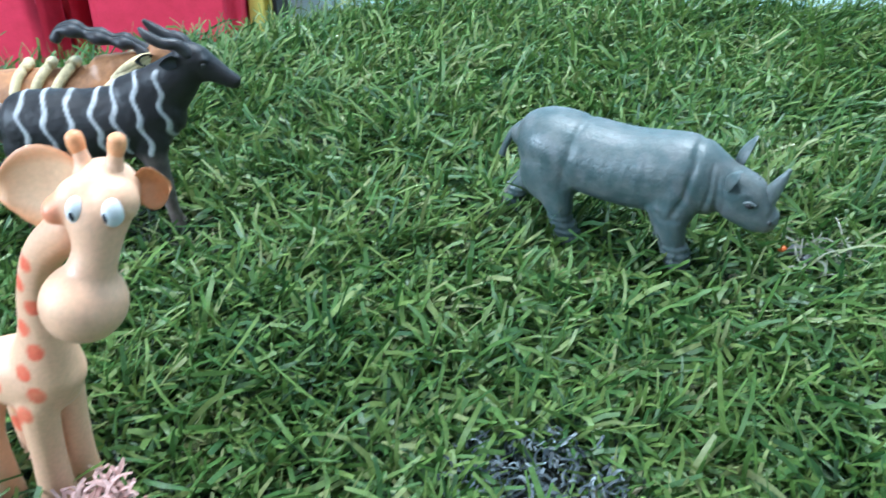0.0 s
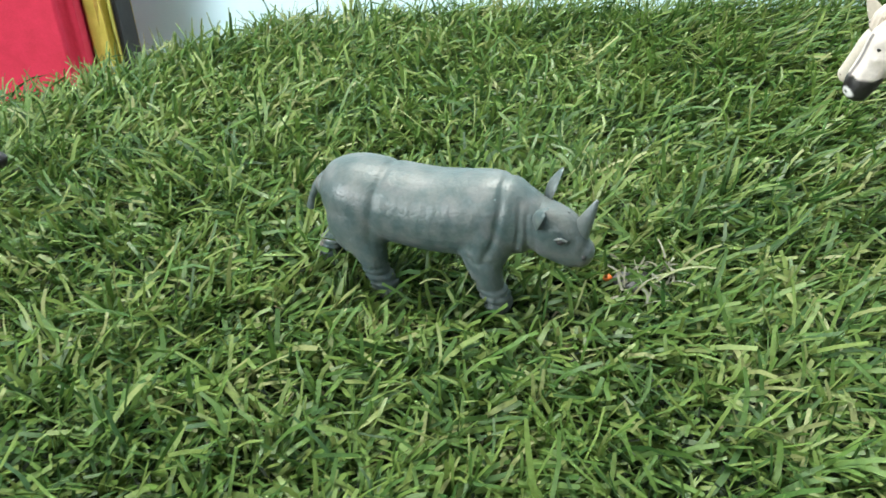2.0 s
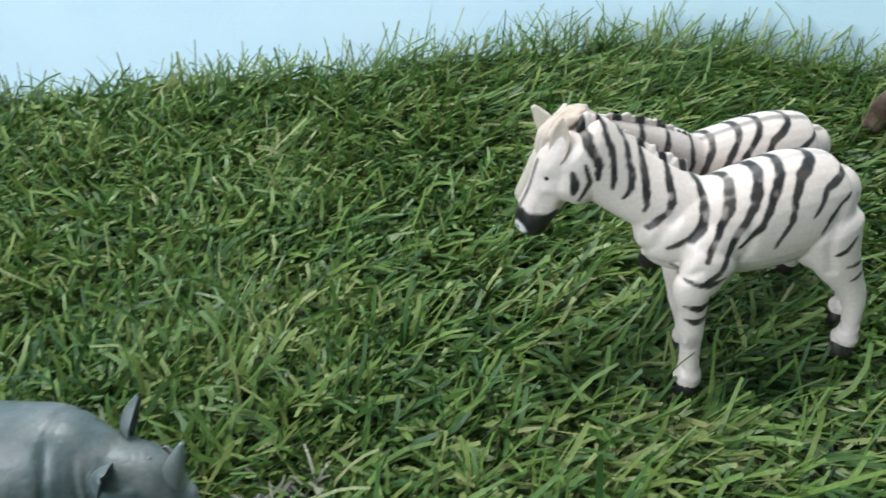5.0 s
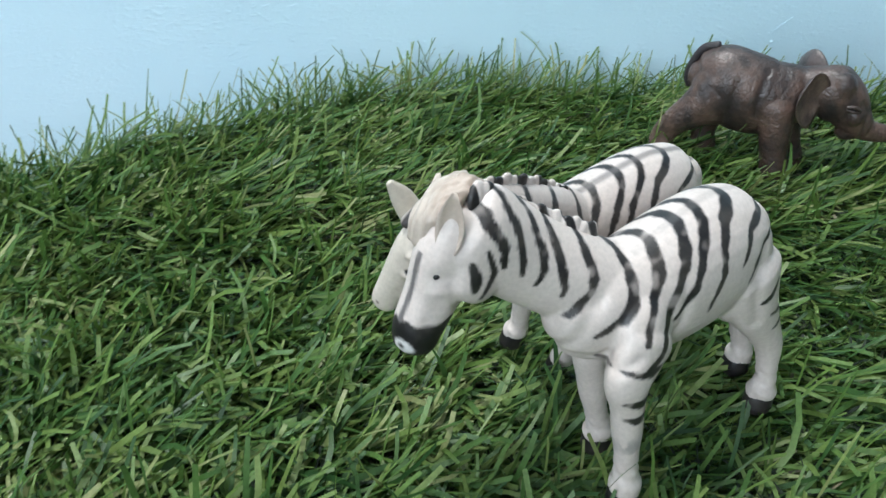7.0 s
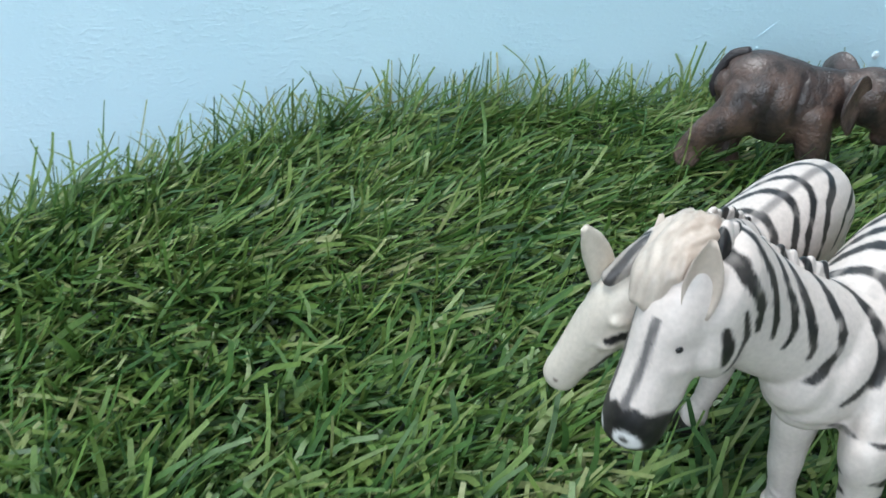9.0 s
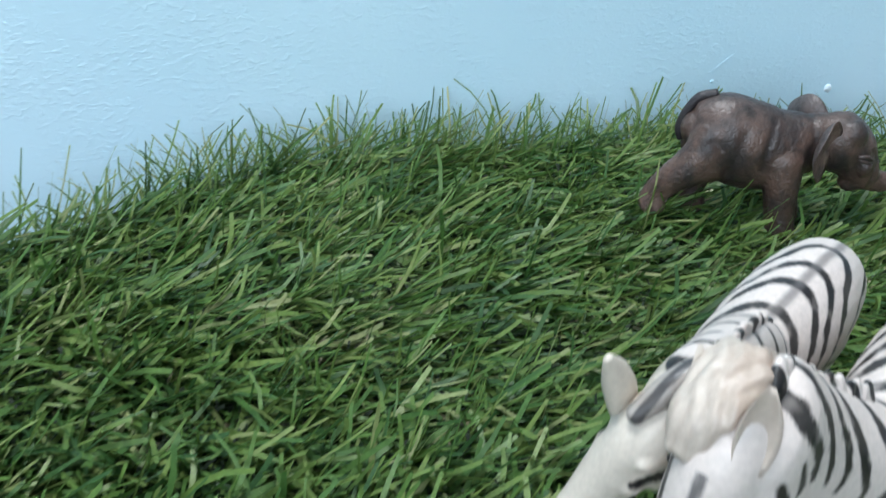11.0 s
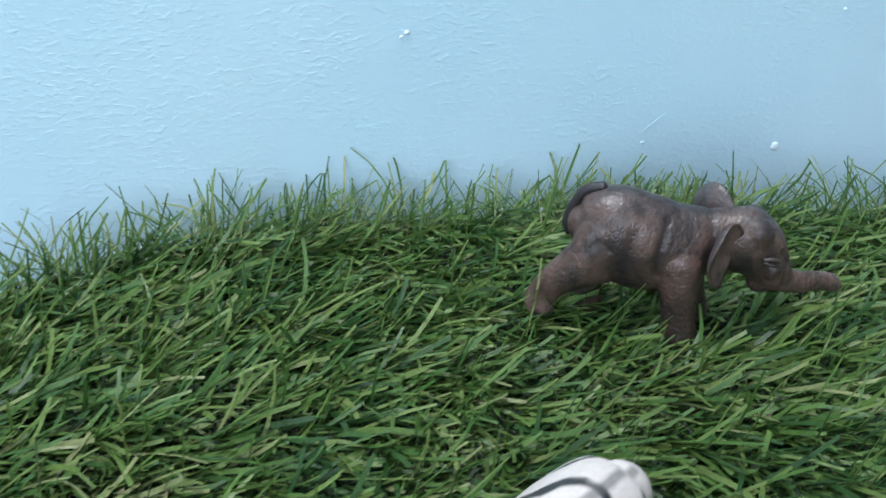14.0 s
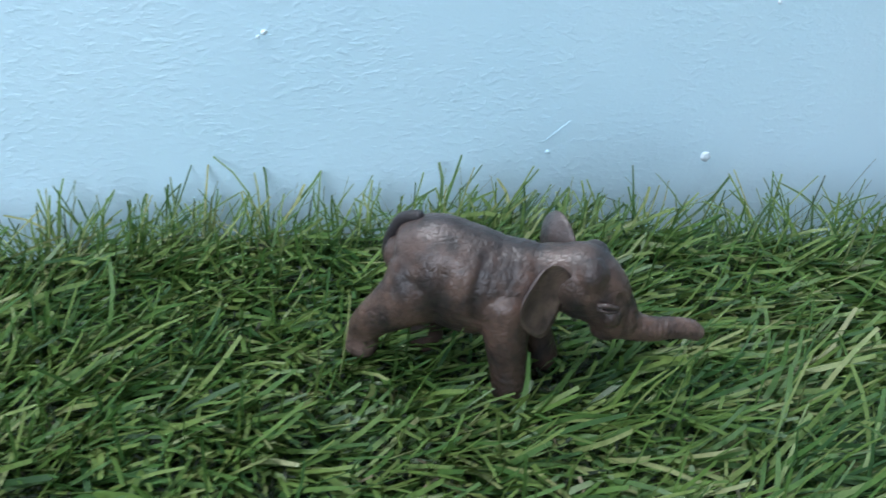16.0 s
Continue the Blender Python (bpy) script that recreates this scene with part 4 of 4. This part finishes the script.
    # shade on the belly and legs, put into the paint
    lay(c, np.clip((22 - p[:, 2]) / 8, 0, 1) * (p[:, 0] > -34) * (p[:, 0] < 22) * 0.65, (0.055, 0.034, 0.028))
    lay(c, np.clip((p[:, 0] - 54) / 8, 0, 1) * 0.5, (0.21, 0.14, 0.12))
    lay(c, np.clip((13 - p[:, 2]) / 6, 0, 1) * (p[:, 0] < -35) * 0.8, (0.34, 0.22, 0.195))
    for x, z, q in ((-28, 34, 3.5), (-20, 35, 3.5), (-19, 28, 4), (-5, 30, 3.5), (-2, 37, 4), (5, 38, 3.5), (-16, 20, 6), (12, 30, 3), (33, 29, 4), (24, 25, 5), (31, 40, 4)):
        lay(c, np.clip(1 - np.hypot(p[:, 0] - x, (p[:, 2] - z) * 0.6) / (q * 1.25), 0, 1) * 0.9, (0.028, 0.022, 0.023))
    d, s = off_line(p[:, 0], p[:, 2], ((-20, 50), (-12, 47), (-2, 45), (8, 43)))
    lay(c, np.clip(1 - np.abs(p[:, 1]) / 4, 0, 1) * (d < 6) * 0.8, (0.03, 0.028, 0.032))
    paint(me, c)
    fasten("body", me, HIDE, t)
    brown = (0.105, 0.084, 0.080)
    for s in (-1, 1):
        ear_flap((20.5, s * 7.5, 35.5), s, brown, (0.17, 0.112, 0.092), t)
        bead("eye", 34.4, s * 8.6, 29.2, 1.0, 0.7, 0.7, COAT, (0.012, 0.011, 0.011), t, "dark painted eye")
        for dz, q in ((1.0, 0.75), (-0.9, 0.6)):           # lids
            limb("eyelid", [(31.6, s * 9.0, 29.4 + dz * 0.5, q, q), (34.4, s * 9.1, 29.2 + dz, q, q), (37.2, s * 7.6, 28.4 + dz * 0.5, q * 0.8, q * 0.8)], HIDE, (0.085, 0.06, 0.052), t)
    limb("tail", [(-26, 1.5, 46, 1.8, 1.8), (-32, 2.5, 44, 1.9, 1.8), (-36, 3.2, 38.5, 1.8, 1.7), (-37.4, 3.6, 32.5, 2.2, 1.7), (-37, 3.6, 28.5, 1.2, 1)], HIDE, (0.035, 0.03, 0.034), t, "dark tail held against the rump")
    return t


def ear_flap(root, s, outer, inner, parent):
    """An elephant's ear: a rounded sheet hung on the side of the head, spread backwards, with a drooping lobe and a rim curled forward."""
    bm = bmesh.new()
    root, out, face = Vector(root), Vector((-0.60, s * 0.80, 0)), Vector((0.80, s * 0.60, 0))
    rings, spokes = 8, 32
    layers = []
    for layer in (0, 1):
        centre = root + out * 9.3 - face * 2.2 + face * (0.5 * layer)
        hub = bm.verts.new(centre * MM)
        rows = []
        for i in range(1, rings + 1):
            u = i / rings
            row = []
            for j in range(spokes):
                a = 2 * math.pi * j / spokes
                lobe = 3.4 * max(0.0, -math.sin(a + 0.25)) ** 3
                w = (10.2 + 0.3 * math.sin(5 * a)) * u * math.cos(a)
                z = (9.2 + lobe + 0.3 * math.sin(4 * a + 1)) * u * math.sin(a) - 1.0
                fold = 2.4 * u ** 3 * (0.55 + 0.45 * math.sin(a)) + 2.2 * u * u + 0.5 * math.sin(3 * a) * u
                row.append(bm.verts.new((root + out * (9.3 + w) + Vector((0, 0, z)) + face * (fold - 2.2 + layer * (1.0 - 0.6 * u))) * MM))
            rows.append(row)
        for j in range(spokes):
            bm.faces.new((hub, rows[0][j], rows[0][(j + 1) % spokes]))
        for p, q in zip(rows, rows[1:]):
            for j in range(spokes):
                bm.faces.new((p[j], q[j], q[(j + 1) % spokes], p[(j + 1) % spokes]))
        layers.append(rows[-1])
    for j in range(spokes):
        bm.faces.new((layers[0][j], layers[0][(j + 1) % spokes], layers[1][(j + 1) % spokes], layers[1][j]))
    bmesh.ops.recalc_face_normals(bm, faces=bm.faces)
    me = from_bm("ear", bm)
    n = 1 + rings * spokes
    paint(me, np.vstack([np.tile(np.array(outer, float), (n, 1)), np.tile(np.array(inner, float), (n, 1))]))
    return fasten("ear", me, HIDE, parent, "large flared ear")


def antelope(m, coat, leg_colour, stripe_colour, horns, label, lines, raised, lying=False):
    t = thing("toy_antelope", m, label, "toy antelope", "toy animals")
    bm = bmesh.new()
    tube(bm, [(-36, 0, 45, 7, 7), (-31, 0, 45, 12.5, 11), (-18, 0, 44, 14.5, 13), (-3, 0, 43.5, 14.5, 13.5), (11, 0, 45, 14.5, 12), (22, 0, 48, 14, 10.5), (30, 0, 50, 10, 8)])
    u = 7 if lying else 0                                  # a lying one carries its head lower
    tube(bm, [(17, 0, 50, 14, 9.6), (27, 0, 56 - 0.4 * u, 11.8, 7.8), (35, 0, 62.5 - 0.8 * u, 9.4, 6.3), (40, 0, 67.5 - u, 7.2, 5.4)])
    tube(bm, [(38, 0, 70 - u, 6.2, 5.2), (43, 0, 68.5 - u, 6.4, 5.2), (49, 0, 65 - u, 4.8, 4.0), (54.5, 0, 61.5 - u, 3.5, 3.2), (57.5, 0, 59.9 - u, 2.9, 2.9)])
    ball(bm, 45, 0, 63.5 - u, 4.6, 3.6, 3.2)               # jaw
    ball(bm, 58.2, 0, 60.6 - u, 1.9, 2.6, 2.0)             # nose pad
    for s in (-1, 1):
        ball(bm, -27, s * 6, 38, 10, 6, 12)
        ball(bm, 21, s * 6, 40, 8, 5, 11)
        ball(bm, 46, s * 3.6, 70 - u, 2.6, 1.6, 1.4)       # brow
    for s, f, h in ((-1, 28, -33), (1, 22, -38)):
        if lying:                                          # legs folded under
            tube(bm, [(20, s * 6, 36, 6, 5), (26, s * 8, 26, 4.5, 4), (18, s * 9, 19, 3.4, 3.4), (8, s * 9, 18, 3, 3)])
            tube(bm, [(-27, s * 6.5, 36, 8, 6), (-22, s * 9, 24, 5.5, 4.6), (-32, s * 10, 18, 3.4, 3.4)])
            continue
        tube(bm, [(21, s * 6, 38, 6.5, 5), (f - 5, s * 7, 28, 4.6, 4.2), (f - 3, s * 7.5, 19, 3.4, 3.3), (f - 2, s * 7.5, 10, 2.8, 2.8), (f, s * 7.5, 4, 3.2, 3.2), (f + 2.5, s * 7.5, 1, 3.6, 3.2)])
        tube(bm, [(-27, s * 6.5, 36, 8.5, 6), (h + 3, s * 7.5, 26, 5.2, 4.6), (h - 2, s * 8, 18, 3.6, 3.4), (h, s * 8, 9, 2.9, 2.9), (h + 1, s * 8, 4, 3.2, 3.2), (h + 3, s * 8, 1, 3.6, 3.2)])
    me = fused(bm, 0.7, 6)
    p = coords(me)
    c = np.tile(np.array(coat, float), (len(p), 1))
    lay(c, np.clip((30 - p[:, 2]) / 6, 0, 1), leg_colour)
    raise_by = np.zeros(len(p))
    jig = 0.9 * np.sin(p[:, 2] * 0.62 + p[:, 0] * 0.21)
    for line, w in lines:
        d, s = off_line(p[:, 0] + jig, p[:, 2], line)
        m_ = np.clip((w - d) / 0.5 + 0.5, 0, 1)
        lay(c, m_, stripe_colour)
        raise_by += raised * np.exp(-(d / (w * 1.1)) ** 2)
    hide = np.array([noise.noise(Vector(q) * 0.45) for q in p])
    dent(me, p, raise_by + 0.18 * hide)
    lay(c, np.clip((37 - p[:, 2]) / 8, 0, 0.55) * (p[:, 2] > 26), leg_colour)
    paint(me, c)
    fasten("body", me, COAT, t)
    dark = (0.022, 0.020, 0.024)
    for s in (-1, 1):
        limb("horn", [(x, s * y, z, q, q) for x, y, z, q in horns], COAT, dark, t, "dark twisted horn", 6)
        cup("ear", (37.5, s * 5, 70 - u), (31, s * 10, 71 - u), 2.8, 1.6, (0.3, s * 0.9, 0), COAT, coat, dark, t)
        bead("eye", 46.6, s * 4.7, 68.4 - u, 1.0, 0.8, 0.9, COAT, (0.01, 0.01, 0.01), t, "black eye")
    limb("tail", [(-36, 0, 52, 2, 2), (-42, 0, 48, 1.5, 1.5), (-45, 0, 40, 1.4, 1.4), (-46, 0, 32, 1.9, 1.6)], COAT, leg_colour, t)
    return t


CREAM = (0.80, 0.46, 0.29)
SPOT = (0.82, 0.15, 0.08)
ORANGE = (0.80, 0.33, 0.14)


def giraffe(m):
    t = thing("toy_giraffe", m, "cream vinyl cartoon giraffe with orange spots on the grass", "toy giraffe", "toy animals")
    ca, sa = math.cos(radians(-78)), math.sin(radians(-78))

    def h(x, y, z, *rest):
        """A place in the head, which is turned to the giraffe's right."""
        return (33 + x * ca - y * sa, x * sa + y * ca, z + 1.8, *rest)

    bm = bmesh.new()
    tube(bm, [(-14, 0, 42, 7, 6), (-7, 0, 42, 9.5, 8.5), (1, 0, 43, 10.5, 9), (6, 0, 47, 8.5, 7.5)])
    tube(bm, [(4, 0, 48, 9, 8), (6, 0, 58, 6.2, 5.8), (7.5, 0, 70, 4.6, 4.6), (12.5, 0, 81, 4.6, 4.6), (23, 0, 91, 5, 5)])
    tube(bm, [h(-3, -1, 98, 7, 6.8), h(3, -1, 95, 6.8, 6.6), h(6.5, -1.5, 88, 4.8, 4.6), h(8, -3.5, 82, 5.6, 5.6)])
    ball(bm, *h(9.5, -5.0, 77), 9.0, 9.4, 8.6)
    ball(bm, *h(4.5, -8.6, 96.2), 3.2, 3.9, 3.3)            # orange cheek
    for s in (-1, 1):
        ball(bm, *h(3, s * 3.6 - 0.6, 98), 5, 5, 5)
        tube(bm, [(2, s * 5, 38, 5.5, 4.6), (1, s * 5, 24, 4.4, 4.4), (0, s * 5, 10, 4.5, 4.5), (0, s * 5, 0, 5, 5)])
        tube(bm, [(-13, s * 6, 38, 6, 5), (-16, s * 7, 24, 4.8, 4.6), (-16, s * 7.5, 10, 4.8, 4.8), (-15, s * 8, 0, 5.4, 5.4)])
    me = fused(bm, 0.8, 7)
    p = coords(me)
    c = np.tile(np.array(CREAM), (len(p), 1))
    for k in range(9):
        z = 86 - 6.1 * k
        x = 9.5 - 0.75 * k + (1.5 if k % 2 else -1.5)
        d = np.hypot(p[:, 0] - x, (p[:, 2] - z) * 0.9)
        lay(c, np.clip((1.75 + 0.06 * k - d) / 0.5 + 0.5, 0, 1) * (p[:, 2] < 90), SPOT)
    for x, z in ((-6, 44), (-11, 36), (-2, 35), (-15, 28), (-16, 18)):
        d = np.hypot(p[:, 0] - x, p[:, 2] - z)
        lay(c, np.clip((2.6 - d) / 0.5 + 0.5, 0, 1), SPOT)
    lay(c, np.clip((5.6 - np.linalg.norm(p - np.array(h(5, -10.6, 96.2)[:3]), axis=1)) / 1.5, 0, 0.9), (0.80, 0.24, 0.12))
    paint(me, c)
    fasten("body", me, SOFT, t)
    for s in (-1, 1):
        limb("ossicone", [h(-1, s * 2.7 - 1.5, 101, 3.0, 3.0), h(-2, s * 3.3 - 1.5, 103.5, 1.9, 1.9), h(-2.5, s * 3.9 - 1.5, 106.5, 1.5, 1.5)], SOFT, CREAM, t)
        limb("ossicone_tip", [h(-2.4, s * 3.8 - 1.5, 105.6, 1.5, 1.5), h(-2.6, s * 4.2 - 1.5, 107.2, 1.9, 1.9), h(-2.8, s * 4.5 - 1.5, 108.8, 1.9, 1.9)], SOFT, ORANGE, t, "orange painted horn tip")
        cup("ear", h(-3, s * 5.6 - 0.6, 97), h(-3 if s < 0 else -5, s * (27 if s < 0 else 11.5), 95 if s < 0 else 98), 10.0 if s < 0 else 4.8, 2.8, (ca, sa, 0.1), SOFT, ORANGE if s < 0 else CREAM, (0.80, 0.56, 0.36) if s < 0 else ORANGE, t, "cream and orange ear", 0.0, ORANGE if s < 0 else None)
        white = bead("eye", *h(6.9, s * 3.7 + 0.6, 97.8), 2.0, 2.7, 3.1, SOFT, (0.74, 0.77, 0.82), t, "round white eye")
        bead("pupil", *h(8.5, s * 3.5 + 0.3, 97.7), 0.9, 1.2, 1.6, COAT, (0.02, 0.022, 0.035), white, "black pupil")
    return t


rhino(heading(0.0668, 0.2775, 0.004, 0.885, -0.465))
zebra(heading(0.2912, 0.2735, 0.0052, -0.9998, 0.02), (59.4, -18.5), 26, True, "white toy zebra with black stripes and black muzzle on the grass", 1, 0.0, 0.0, 0.5, 3.0)
zebra(heading(0.3065, 0.3195, 0.0055, -0.995, 0.10) @ pose(0, 0, 0, -15) @ Matrix.Diagonal((1, 0.9, 1, 1)), (69, 2.5), 24, False, "white toy zebra with black stripes and pale muzzle beside another zebra", 2, 3.0, 8.0, 2.0)
elephant(heading(0.4705, 0.3555, 0.005, 0.5, -0.866) @ Matrix.Diagonal((0.96, 1, 1.12, 1)))
antelope(heading(-0.1390, 0.2954, 0.0005, 0.995, 0.10) @ Matrix.Diagonal((0.93, 1, 1, 1)), (0.011, 0.010, 0.013), (0.17, 0.13, 0.115), (0.50, 0.50, 0.52),
         [(41, 2.6, 72, 2.6), (37.5, 3.6, 76.0, 2.3), (32, 4.6, 77.2, 2.1), (27, 4.8, 80, 1.9), (24.5, 4.2, 82.5, 1.0)],
         "black toy antelope with wavy white stripes and dark horns", [(((x, 66), (x + 0.5, 52), (x + 3, 43), (x + 4.5, 36)), 0.95) for x in (-27, -17.5, -8, 1.5, 9.5, 18.5, 28)], 0.3)
tan_antelope = antelope(heading(-0.168, 0.345, -0.011, 0.99, 0.12), (0.46, 0.21, 0.09), (0.05, 0.035, 0.045), (0.74, 0.60, 0.34),
         [(37, 2.0, 60, 2.6), (34, 2.4, 64, 2.8), (30, 2.2, 68, 1.8), (26, 2.8, 69.5, 2.9), (21, 2.2, 70.5, 1.8), (16, 2.8, 72, 2.9), (11, 2.2, 73.5, 1.8), (6, 2.8, 75.5, 3.0), (1, 2.2, 75.5, 2.0), (-1, 2.6, 72.5, 2.6)],
         "tan toy antelope with raised cream stripes lying on the grass", [], 0.0, True)
for x in (-10, -3.5, 3):                                      # thick raised bands over its back
    limb("raised_band", [(x - 9.0 * abs(math.sin(radians(q))) ** 1.5 + 0.5 * x * math.cos(radians(q)), 13.6 * math.sin(radians(q)), 43.5 + 17.5 * math.cos(radians(q)), 2.2, 2.2) for q in range(-85, 86, 17)], COAT, (0.74, 0.60, 0.34), tan_antelope, "cream raised band", 3, 10)
for k in range(3):                                         # and along its shoulder and neck
    for s in (-1, 1):
        limb("raised_band", [(14 + 3 * k, s * (10.5 - k), 50 + 3.2 * k, 1.0, 1.0), (22 + 2 * k, s * (9.6 - k), 54 + 3.0 * k, 2.3, 2.0), (30 + k, s * (7.6 - k), 58 + 2.6 * k, 2.2, 1.8), (36, s * (5.5 - 0.6 * k), 61 + 2.0 * k, 0.8, 0.8)], COAT, (0.74, 0.60, 0.34), tan_antelope, "cream raised band", 4, 10)
giraffe(heading(-0.1068, 0.152, 0.002, 0.95, -0.31))

# ---------------------------------------------------------------- red cloth thing beyond the mat
def red_bag():
    t = thing("red_bag", pose(-0.428, 1.0, FLOOR, 0, 0, -6), "red cloth bag with a yellow side strip standing on the floor", "bag")

    def panel(name, x0, x1, deep, mat, label="", soft=0.03, forward=0.0):
        """An upright stuffed panel of the bag."""
        bm = bmesh.new()
        bmesh.ops.create_cube(bm, size=1, matrix=Matrix.Translation(((x0 + x1) / 2, forward, 0.39)) @ Matrix.Diagonal((x1 - x0, deep, 0.78, 1)))
        bmesh.ops.subdivide_edges(bm, edges=list(bm.edges), cuts=9, use_grid_fill=True)
        bmesh.ops.bevel(bm, geom=[e for e in bm.edges if len(e.link_faces) == 2 and e.calc_face_angle() > 1], offset=soft, segments=4, affect="EDGES")
        for v in bm.verts:
            v.co.y += 0.006 * noise.noise(Vector((v.co.x * 9, v.co.z * 7, 1.0)))
        return part(name, bm, mat, t, label)

    panel("back_panel", -0.20, 0.205, 0.05, RED, forward=0.05)
    panel("front_panel", -0.20, 0.014, 0.15, RED, "red cloth panel", 0.03)
    panel("front_panel", 0.046, 0.212, 0.15, RED, "red cloth panel", 0.014)
    panel("side_strip", 0.2125, 0.236, 0.090, YELLOW, "yellow cloth strip", 0.012)
    panel("edge_binding", 0.2365, 0.2405, 0.05, BLACK, "dark cloth binding", 0.0015)


red_bag()

# ---------------------------------------------------------------- scraps caught in the turf
ORANGE_BIT = surface("orange_plastic", (0.70, 0.14, 0.03), (0.85, 0.22, 0.05), 0.35)
STONE = surface("dark_grit", (0.03, 0.032, 0.036), (0.16, 0.165, 0.17), 0.8, 1200, 0.5)
STRAW = grass_material("dry_straw", ((0.0, (0.12, 0.13, 0.09)), (1.0, (0.28, 0.27, 0.21))), 0.1, 0.6)
REED = grass_material("faded_straw", ((0.0, (0.12, 0.16, 0.06)), (1.0, (0.24, 0.26, 0.12))), 0.15, 0.6)
FIBRE = grass_material("grey_fibre", ((0.0, (0.02, 0.03, 0.035)), (0.6, (0.08, 0.10, 0.115)), (1.0, (0.26, 0.30, 0.32))), 0.1, 0.6)
PINK = grass_material("pink_yarn", ((0.0, (0.42, 0.22, 0.19)), (1.0, (0.62, 0.40, 0.36))), 0.1, 0.8)


def lump(name, x, y, z, size, mat, label, category, seed):
    bm = bmesh.new()
    bmesh.ops.create_icosphere(bm, subdivisions=2, radius=size)
    for v in bm.verts:
        v.co *= 1 + 0.5 * noise.noise(v.co / size * 1.3 + Vector((seed, seed, 0)))
        v.co.z *= 0.75
    bm.transform(Matrix.Translation((x, y, z)))
    return tagged(part(name, bm, mat), label, category)


lump("orange_bead", 0.1215, 0.2685, 0.0085, 0.0018, ORANGE_BIT, "small orange plastic bead in the grass", "bead", 3)
for k, (x, y, q) in enumerate(((0.1265, 0.2665, 0.0034), (0.131, 0.2635, 0.003), (0.134, 0.268, 0.0026), (0.1285, 0.2605, 0.0026))):
    tagged(lump("pebble", x, y, 0.0085, q, STONE, "small dark grit pebble between grass blades", "pebble", 11 + k), group="grit")


def wisps(name, x, y, radius, count, mat, label, category, lengths, widths, curl, seed, low=0.004):
    r = np.random.default_rng(seed)
    a, d = r.uniform(0, 6.28, count), radius * np.sqrt(r.random(count))
    root = np.stack([x + d * np.cos(a), y + d * np.sin(a), r.uniform(low, low + 0.008, count)], 1)
    v, f = strips(root, r.uniform(0, 6.28, count), r.uniform(*lengths, count), r.uniform(*widths, count), r.uniform(0.5, 1.2, count), r.uniform(1.2, 1.9, count), r.normal(0, 0.5, count), 5, 0.8, r.normal(0, curl, count))
    ob = fasten(name, strip_mesh(name, v, f), mat)
    return tagged(ob, label, category, kind="stuff")


wisps("dry_straw", 0.133, 0.262, 0.012, 34, STRAW, "pale dry straw wisps caught in the grass", "straw", (0.006, 0.013), (0.0006, 0.0011), 0.8, 31, 0.006)
wisps("long_straw", 0.134, 0.254, 0.010, 5, REED, "long yellow-green straws lying across the grass", "straw", (0.014, 0.026), (0.0009, 0.0014), 0.5, 35, 0.008)
wisps("grass_clipping", 0.068, 0.258, 0.006, 3, REED, "thin dry clippings under the toy rhinoceros", "straw", (0.010, 0.016), (0.0006, 0.0010), 0.6, 38, 0.012)
wisps("grey_fibre", 0.018, 0.150, 0.024, 700, FIBRE, "curled grey fibre showing in a worn patch", "fibre", (0.002, 0.006), (0.0005, 0.0011), 1.6, 32, 0.001)
wisps("pink_yarn", -0.094, 0.140, 0.009, 260, PINK, "pinkish brown yarn tuft lying on the grass", "yarn", (0.003, 0.006), (0.0009, 0.0014), 0.8, 33, 0.006)

# ---------------------------------------------------------------- pile of the mat
BARE += [(0.128, 0.263, 0.007), (0.018, 0.150, 0.019)]
tagged(fasten("artificial_grass", blades(), BLADE), "dense green plastic grass blades of the mat", "artificial grass", kind="stuff")
tagged(fasten("shade_thatch", thatch(), THATCH), "curled fibres, near black to give shade between the blades, a few tan", "thatch", kind="stuff")
